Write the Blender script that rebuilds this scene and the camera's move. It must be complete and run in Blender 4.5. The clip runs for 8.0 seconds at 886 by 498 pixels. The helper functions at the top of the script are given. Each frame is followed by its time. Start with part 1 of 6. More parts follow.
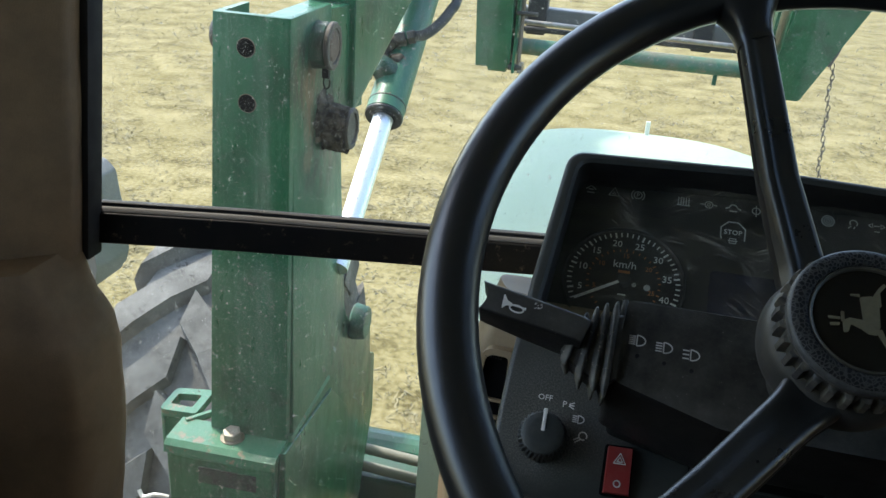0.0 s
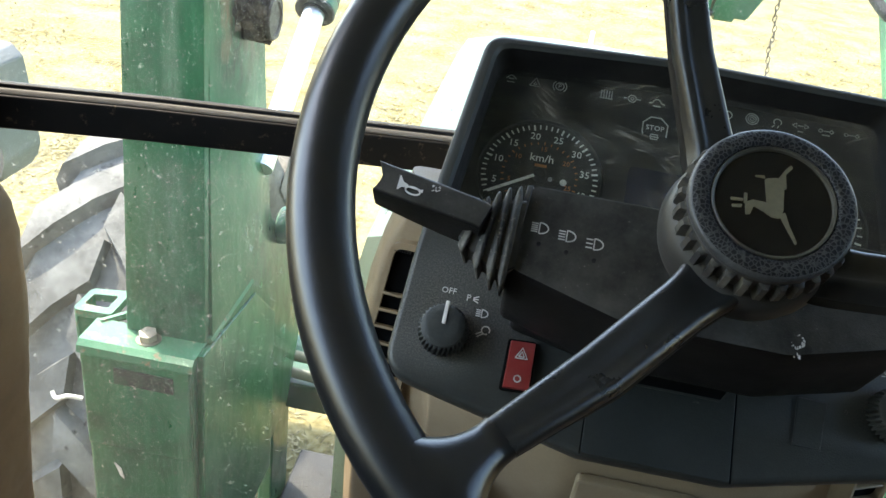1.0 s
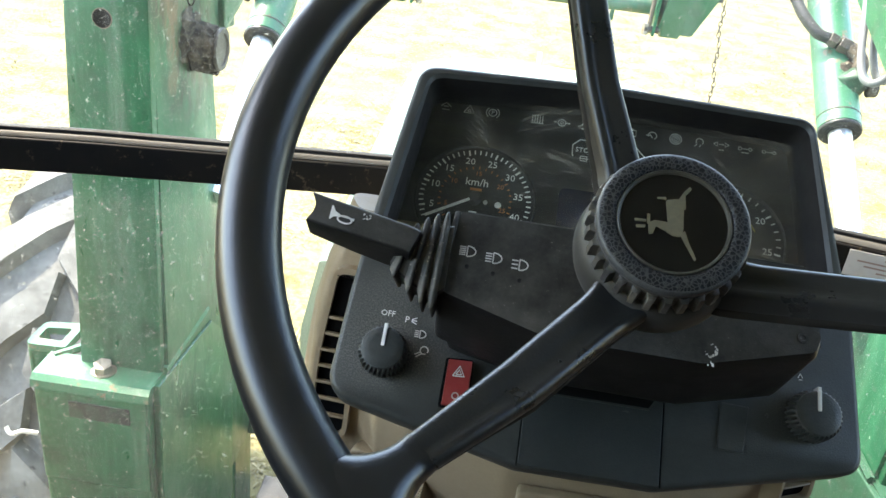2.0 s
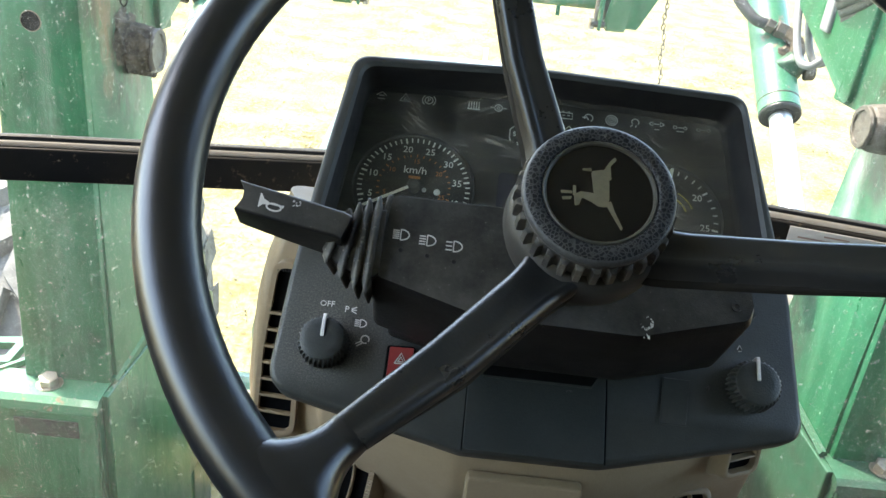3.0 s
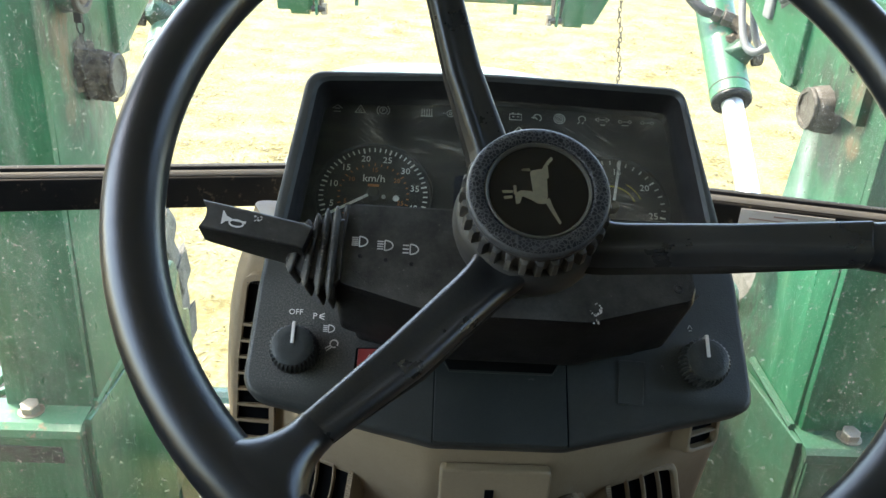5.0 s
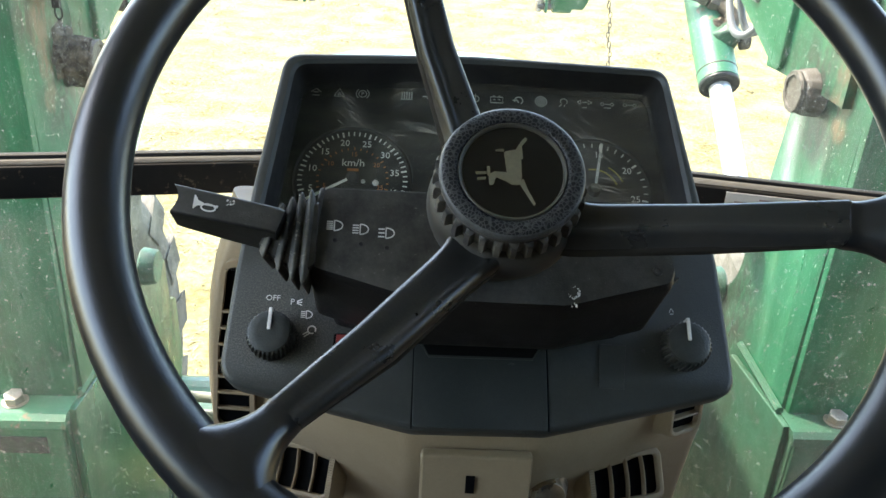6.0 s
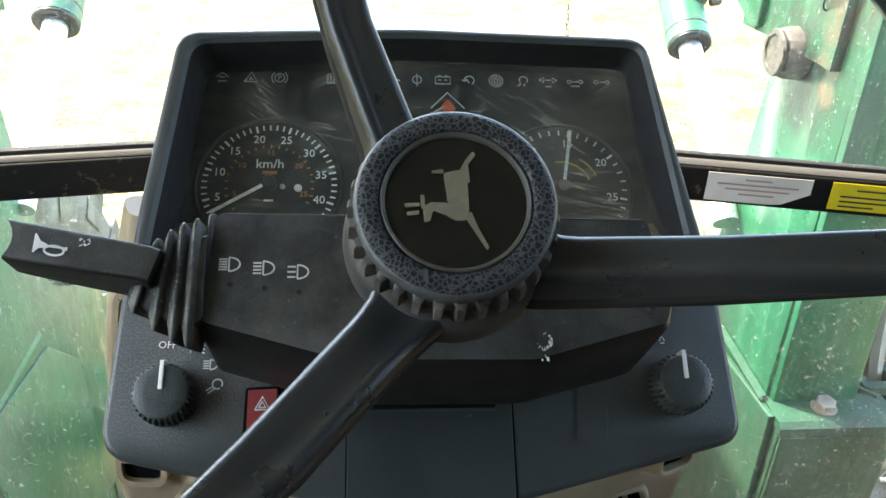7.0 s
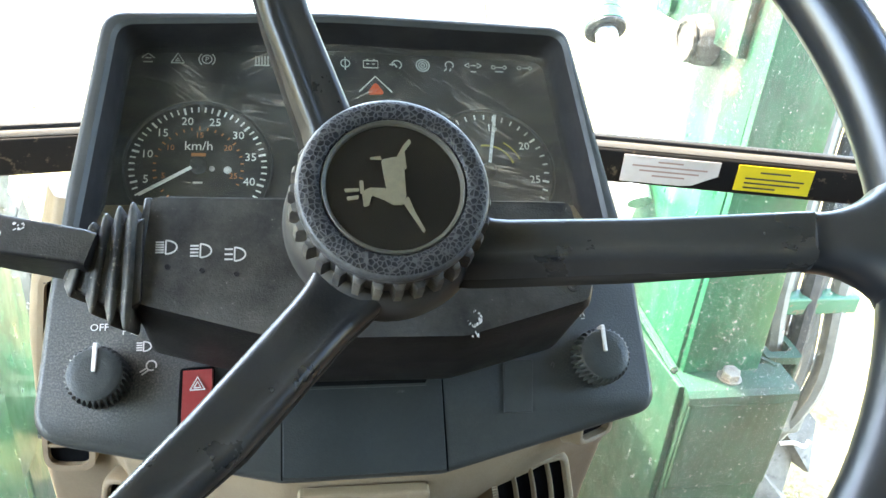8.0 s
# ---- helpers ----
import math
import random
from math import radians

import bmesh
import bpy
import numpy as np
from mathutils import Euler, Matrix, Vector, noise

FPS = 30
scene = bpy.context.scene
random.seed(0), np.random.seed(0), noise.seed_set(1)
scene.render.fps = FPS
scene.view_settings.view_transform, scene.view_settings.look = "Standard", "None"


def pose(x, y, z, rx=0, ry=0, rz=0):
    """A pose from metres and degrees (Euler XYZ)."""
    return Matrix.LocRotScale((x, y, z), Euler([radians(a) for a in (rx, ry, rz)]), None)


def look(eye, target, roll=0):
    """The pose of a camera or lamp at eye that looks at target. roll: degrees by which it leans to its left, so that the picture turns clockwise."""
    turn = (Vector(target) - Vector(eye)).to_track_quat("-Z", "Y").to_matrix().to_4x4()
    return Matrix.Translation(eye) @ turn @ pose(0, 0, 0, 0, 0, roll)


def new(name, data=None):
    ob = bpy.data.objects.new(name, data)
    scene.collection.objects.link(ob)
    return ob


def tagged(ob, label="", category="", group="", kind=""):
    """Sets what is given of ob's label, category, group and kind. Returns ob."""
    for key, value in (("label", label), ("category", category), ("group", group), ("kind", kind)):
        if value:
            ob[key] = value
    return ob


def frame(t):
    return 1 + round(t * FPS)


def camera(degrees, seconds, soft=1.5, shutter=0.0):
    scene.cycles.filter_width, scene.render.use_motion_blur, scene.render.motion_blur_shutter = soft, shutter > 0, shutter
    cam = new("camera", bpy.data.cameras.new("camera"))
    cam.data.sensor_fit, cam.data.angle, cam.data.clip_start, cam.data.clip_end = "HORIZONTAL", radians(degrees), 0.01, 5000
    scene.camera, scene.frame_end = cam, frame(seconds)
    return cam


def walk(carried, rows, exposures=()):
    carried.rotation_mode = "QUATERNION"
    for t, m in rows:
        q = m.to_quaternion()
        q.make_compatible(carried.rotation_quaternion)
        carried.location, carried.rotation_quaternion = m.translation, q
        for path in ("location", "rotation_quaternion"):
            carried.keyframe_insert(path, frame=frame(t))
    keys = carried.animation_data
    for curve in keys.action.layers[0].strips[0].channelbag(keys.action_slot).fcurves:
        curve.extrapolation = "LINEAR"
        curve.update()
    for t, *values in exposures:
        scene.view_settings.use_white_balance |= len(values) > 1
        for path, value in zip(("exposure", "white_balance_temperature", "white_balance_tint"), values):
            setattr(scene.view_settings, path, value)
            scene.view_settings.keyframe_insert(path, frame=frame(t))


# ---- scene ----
cam = camera(55.6, 8.0, soft=1.5)
PATH = [
    (0, (-0.1220, -0.5100, 2.1222), (-0.4607, 1.2870, 1.3138), 4.57),
    (0.3, (-0.1003, -0.4640, 2.0937), (-0.3459, 1.3090, 1.2015), 3.82),
    (0.5, (-0.1050, -0.4550, 2.0816), (-0.3250, 1.3080, 1.1640), 4.73),
    (0.7, (-0.1081, -0.4390, 2.0855), (-0.2994, 1.3120, 1.1386), 7.35),
    (1, (-0.0943, -0.4840, 2.0928), (-0.2800, 1.2550, 1.1231), 8.06),
    (1.2, (-0.0828, -0.4990, 2.1161), (-0.2723, 1.2780, 1.2183), 5.83),
    (2.3, (-0.0684, -0.4980, 2.0995), (-0.1502, 1.2740, 1.1742), 7.75),
    (2.5, (-0.0593, -0.4960, 2.0947), (-0.1242, 1.2790, 1.1749), 7.45),
    (3, (-0.0584, -0.4980, 2.0977), (-0.0797, 1.2850, 1.1929), 6.34),
    (3.5, (-0.0529, -0.5240, 2.1218), (-0.0515, 1.3050, 1.3126), 5.00),
    (4, (-0.0478, -0.5250, 2.1180), (0.0109, 1.2970, 1.2941), 4.31),
    (4.5, (-0.0508, -0.5230, 2.1149), (-0.0105, 1.2890, 1.2686), 3.62),
    (4.7, (-0.0487, -0.5220, 2.1119), (-0.0149, 1.2800, 1.2435), 3.43),
    (5.8, (-0.0426, -0.5180, 2.1081), (-0.0104, 1.2550, 1.1846), 3.35),
    (6, (-0.0365, -0.5160, 2.1052), (0.0136, 1.2590, 1.1852), 3.25),
    (6.5, (-0.0395, -0.4810, 2.1052), (0.0387, 1.2890, 1.1778), 3.25),
    (6.8, (-0.0142, -0.4340, 2.0898), (0.0900, 1.3160, 1.1270), 2.87),
    (7, (-0.0190, -0.4000, 2.0846), (0.1179, 1.3280, 1.0876), 2.58),
    (7.2, (-0.0268, -0.3710, 2.0764), (0.1069, 1.3120, 1.0034), 2.93),
    (7.5, (-0.0076, -0.3690, 2.0679), (0.1570, 1.2590, 0.9175), 3.97),
    (7.8, (0.0071, -0.3890, 2.0793), (0.2970, 1.2710, 1.0019), 5.11),
    (8, (-0.0272, -0.4120, 2.0934), (0.3015, 1.2710, 1.0640), 5.58),
]
walk(cam, [(t, look(eye, target, roll)) for t, eye, target, roll in PATH],
     [(0.0, 1.36, 6650, 11), (0.3, 1.64, 6500, 11), (0.6, 2.03, 6600, 11), (1.0, 2.48, 7150, 12), (2.5, 2.82, 7170, 12), (3.5, 2.77, 7080, 12), (4.5, 2.53, 7120, 12), (6.0, 2.67, 7170, 12), (6.5, 2.82, 7250, 13), (7.0, 3.14, 7180, 12), (7.5, 3.87, 7150, 13), (8.0, 4.13, 7080, 13)])

# ---- light: bright hazy sky, the sun high on the left ahead ----
world = bpy.data.worlds.new("sky")
scene.world = world
world.use_nodes = True
sky = world.node_tree.nodes.new("ShaderNodeTexSky")
sky.sky_type, sky.sun_disc = "NISHITA", False
sky.sun_elevation, sky.sun_rotation = radians(55), radians(302)
sky.dust_density, sky.air_density, sky.ozone_density = 1.35, 1.0, 1.2
back = world.node_tree.nodes["Background"]
back.inputs[1].default_value = 0.27
world.node_tree.links.new(sky.outputs[0], back.inputs[0])
sun_data = bpy.data.lights.new("sun", "SUN")
sun_data.energy, sun_data.angle, sun_data.color = 2.2, radians(3), (1.0, 0.94, 0.84)
sun = new("sun", sun_data)
sun.matrix_world = look((0, 0, 0), (-math.sin(radians(302)) * math.cos(radians(55)), -math.cos(radians(302)) * math.cos(radians(55)), -math.sin(radians(55))))


# ---- materials ----
def material(name, color, rough=0.6, metal=0.0, spec=0.5, grain=0.0, grain_scale=400.0, stain=None, stain_scale=9.0, stain_amount=0.4, bump=0.0, bump_scale=300.0, speck=None, speck_scale=60.0, speck_at=0.68, coat=0.0, per_object=0.0, rough_var=0.1, stretch=(1, 1, 1), cells=0.0, streak=None, streak_amount=0.5, dirt=None, halo=(), halo_color=(0.21, 0.195, 0.165), dusty_lit_top=None):
    """A surface with fine grain, broad stains, scattered specks and relief, all in object metres."""
    m = bpy.data.materials.new(name)
    m.use_nodes = True
    nt = m.node_tree
    n, l = nt.nodes, nt.links
    p = n["Principled BSDF"]
    p.inputs["Roughness"].default_value, p.inputs["Metallic"].default_value = rough, metal
    p.inputs["Specular IOR Level"].default_value = spec
    p.inputs["Coat Weight"].default_value = coat
    tc = n.new("ShaderNodeTexCoord")
    mp = n.new("ShaderNodeMapping")
    mp.inputs["Scale"].default_value = stretch
    l.new(tc.outputs["Object"], mp.inputs[0])

    def noise_tex(scale, detail=4.0, rough_=0.6, plain=False):
        t = n.new("ShaderNodeTexNoise")
        t.inputs["Scale"].default_value, t.inputs["Detail"].default_value, t.inputs["Roughness"].default_value = scale, detail, rough_
        l.new(tc.outputs["Object"] if plain else mp.outputs[0], t.inputs["Vector"])
        return t

    def mix(fac, a, b):
        x = n.new("ShaderNodeMix")
        x.data_type = "RGBA"
        for s, v in ((x.inputs[0], fac), (x.inputs[6], a), (x.inputs[7], b)):
            if isinstance(v, bpy.types.NodeSocket):
                l.new(v, s)
            else:
                s.default_value = v if isinstance(v, float) else (*v, 1.0)
        return x.outputs[2]

    def ramp(v, a, b, top=1.0):
        r = n.new("ShaderNodeMapRange")
        l.new(v, r.inputs[0])
        r.inputs[1].default_value, r.inputs[2].default_value, r.inputs[3].default_value, r.inputs[4].default_value = a, b, 0.0, top
        return r.outputs[0]

    col = tuple(color)
    if per_object:
        info = n.new("ShaderNodeObjectInfo")
        f_ = n.new("ShaderNodeMath")
        f_.operation = "MULTIPLY"
        f_.inputs[1].default_value = per_object
        l.new(info.outputs["Random"], f_.inputs[0])
        col = mix(f_.outputs[0], col, tuple(c * 0.45 for c in color))
    if stain:
        col = mix(ramp(noise_tex(stain_scale, 6.0, 0.65).outputs[0], 0.42, 0.72, stain_amount), col, stain)
    if grain:
        g = ramp(noise_tex(grain_scale, 3.0).outputs[0], 0.3, 0.7, grain)
        col = mix(g, col, tuple(c * 0.35 for c in color))
    if dirt:
        col = mix(ramp(noise_tex(5.5, 8.0, 0.75, True).outputs[0], 0.50, 0.64, 0.85), col, dirt)
    if streak:
        sm = n.new("ShaderNodeMapping")
        sm.inputs["Scale"].default_value = (1, 1, 0.045)
        l.new(tc.outputs["Object"], sm.inputs[0])
        st = n.new("ShaderNodeTexNoise")
        st.inputs["Scale"].default_value, st.inputs["Detail"].default_value, st.inputs["Roughness"].default_value = 260.0, 5.0, 0.7
        l.new(sm.outputs[0], st.inputs["Vector"])
        col = mix(ramp(st.outputs[0], 0.48, 0.74, streak_amount), col, streak)
    for *spot_at, hr in halo:
        hr, tone_ = hr if isinstance(hr, tuple) else (hr, halo_color)
        d = n.new("ShaderNodeVectorMath")
        d.operation = "DISTANCE"
        l.new(tc.outputs["Object"], d.inputs[0])
        d.inputs[1].default_value = spot_at if len(spot_at) == 3 else (*spot_at, 0.0)
        near = ramp(d.outputs["Value"], hr, hr * 0.45, 1.0)
        cloud = n.new("ShaderNodeMath")
        cloud.operation = "MULTIPLY"
        l.new(near, cloud.inputs[0])
        l.new(ramp(noise_tex(900.0 if len(spot_at) == 2 else 55.0, 6.0, 0.75).outputs[0], 0.46 if len(spot_at) == 2 else 0.32, 0.66 if len(spot_at) == 2 else 0.56, 0.5 if len(spot_at) == 2 else 0.95), cloud.inputs[1])
        col = mix(cloud.outputs[0], col, tone_)
    # Upward faces lightened: dust plus light from above, both put into the colour.
    if dusty_lit_top:
        up, top_share = n.new("ShaderNodeSeparateXYZ"), n.new("ShaderNodeMath")
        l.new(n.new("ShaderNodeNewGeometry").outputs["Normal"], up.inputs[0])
        top_share.operation = "MULTIPLY"
        l.new(ramp(up.outputs[2], 0.25, 0.6, 1.0), top_share.inputs[0])
        l.new(ramp(noise_tex(30.0, 7.0, 0.7).outputs[0], 0.28, 0.68, 1.0), top_share.inputs[1])
        col = mix(top_share.outputs[0], col, dusty_lit_top)
    if speck:
        col = mix(ramp(noise_tex(speck_scale, 5.0, 0.7).outputs[0], speck_at, speck_at + 0.06, 0.85), col, speck)
    if cells:
        vc = n.new("ShaderNodeTexVoronoi")
        vc.feature = "DISTANCE_TO_EDGE"
        vc.inputs["Scale"].default_value = cells
        wc = n.new("ShaderNodeMix")
        wc.data_type = "RGBA"
        wc.inputs[0].default_value = 0.0010
        l.new(tc.outputs["Object"], wc.inputs[6])
        l.new(noise_tex(260.0, 2.0).outputs[1], wc.inputs[7])
        l.new(wc.outputs[2], vc.inputs["Vector"])
        col = mix(ramp(vc.outputs["Distance"], 0.02, 0.16, 1.0), (0.062, 0.061, 0.058), (0.009, 0.009, 0.0095))
    if isinstance(col, bpy.types.NodeSocket):
        l.new(col, p.inputs["Base Color"])
    else:
        p.inputs["Base Color"].default_value = (*color, 1)
    if rough_var:
        r = n.new("ShaderNodeMapRange")
        l.new(noise_tex(35.0, 5.0).outputs[0], r.inputs[0])
        r.inputs[1].default_value, r.inputs[2].default_value = 0.3, 0.7
        r.inputs[3].default_value, r.inputs[4].default_value = max(0.05, rough - rough_var), min(1.0, rough + rough_var)
        l.new(r.outputs[0], p.inputs["Roughness"])
    if bump:
        b = n.new("ShaderNodeBump")
        b.inputs["Strength"].default_value, b.inputs["Distance"].default_value = bump, 0.001
        if cells:
            b.inputs["Distance"].default_value = 0.0009
            l.new(ramp(vc.outputs["Distance"], 0.30, 0.0, 1.0), b.inputs["Height"])
        else:
            l.new(noise_tex(bump_scale, 3.0).outputs[0], b.inputs["Height"])
        l.new(b.outputs[0], p.inputs["Normal"])
    return m


RUST_RUN = (0.135, 0.088, 0.052)
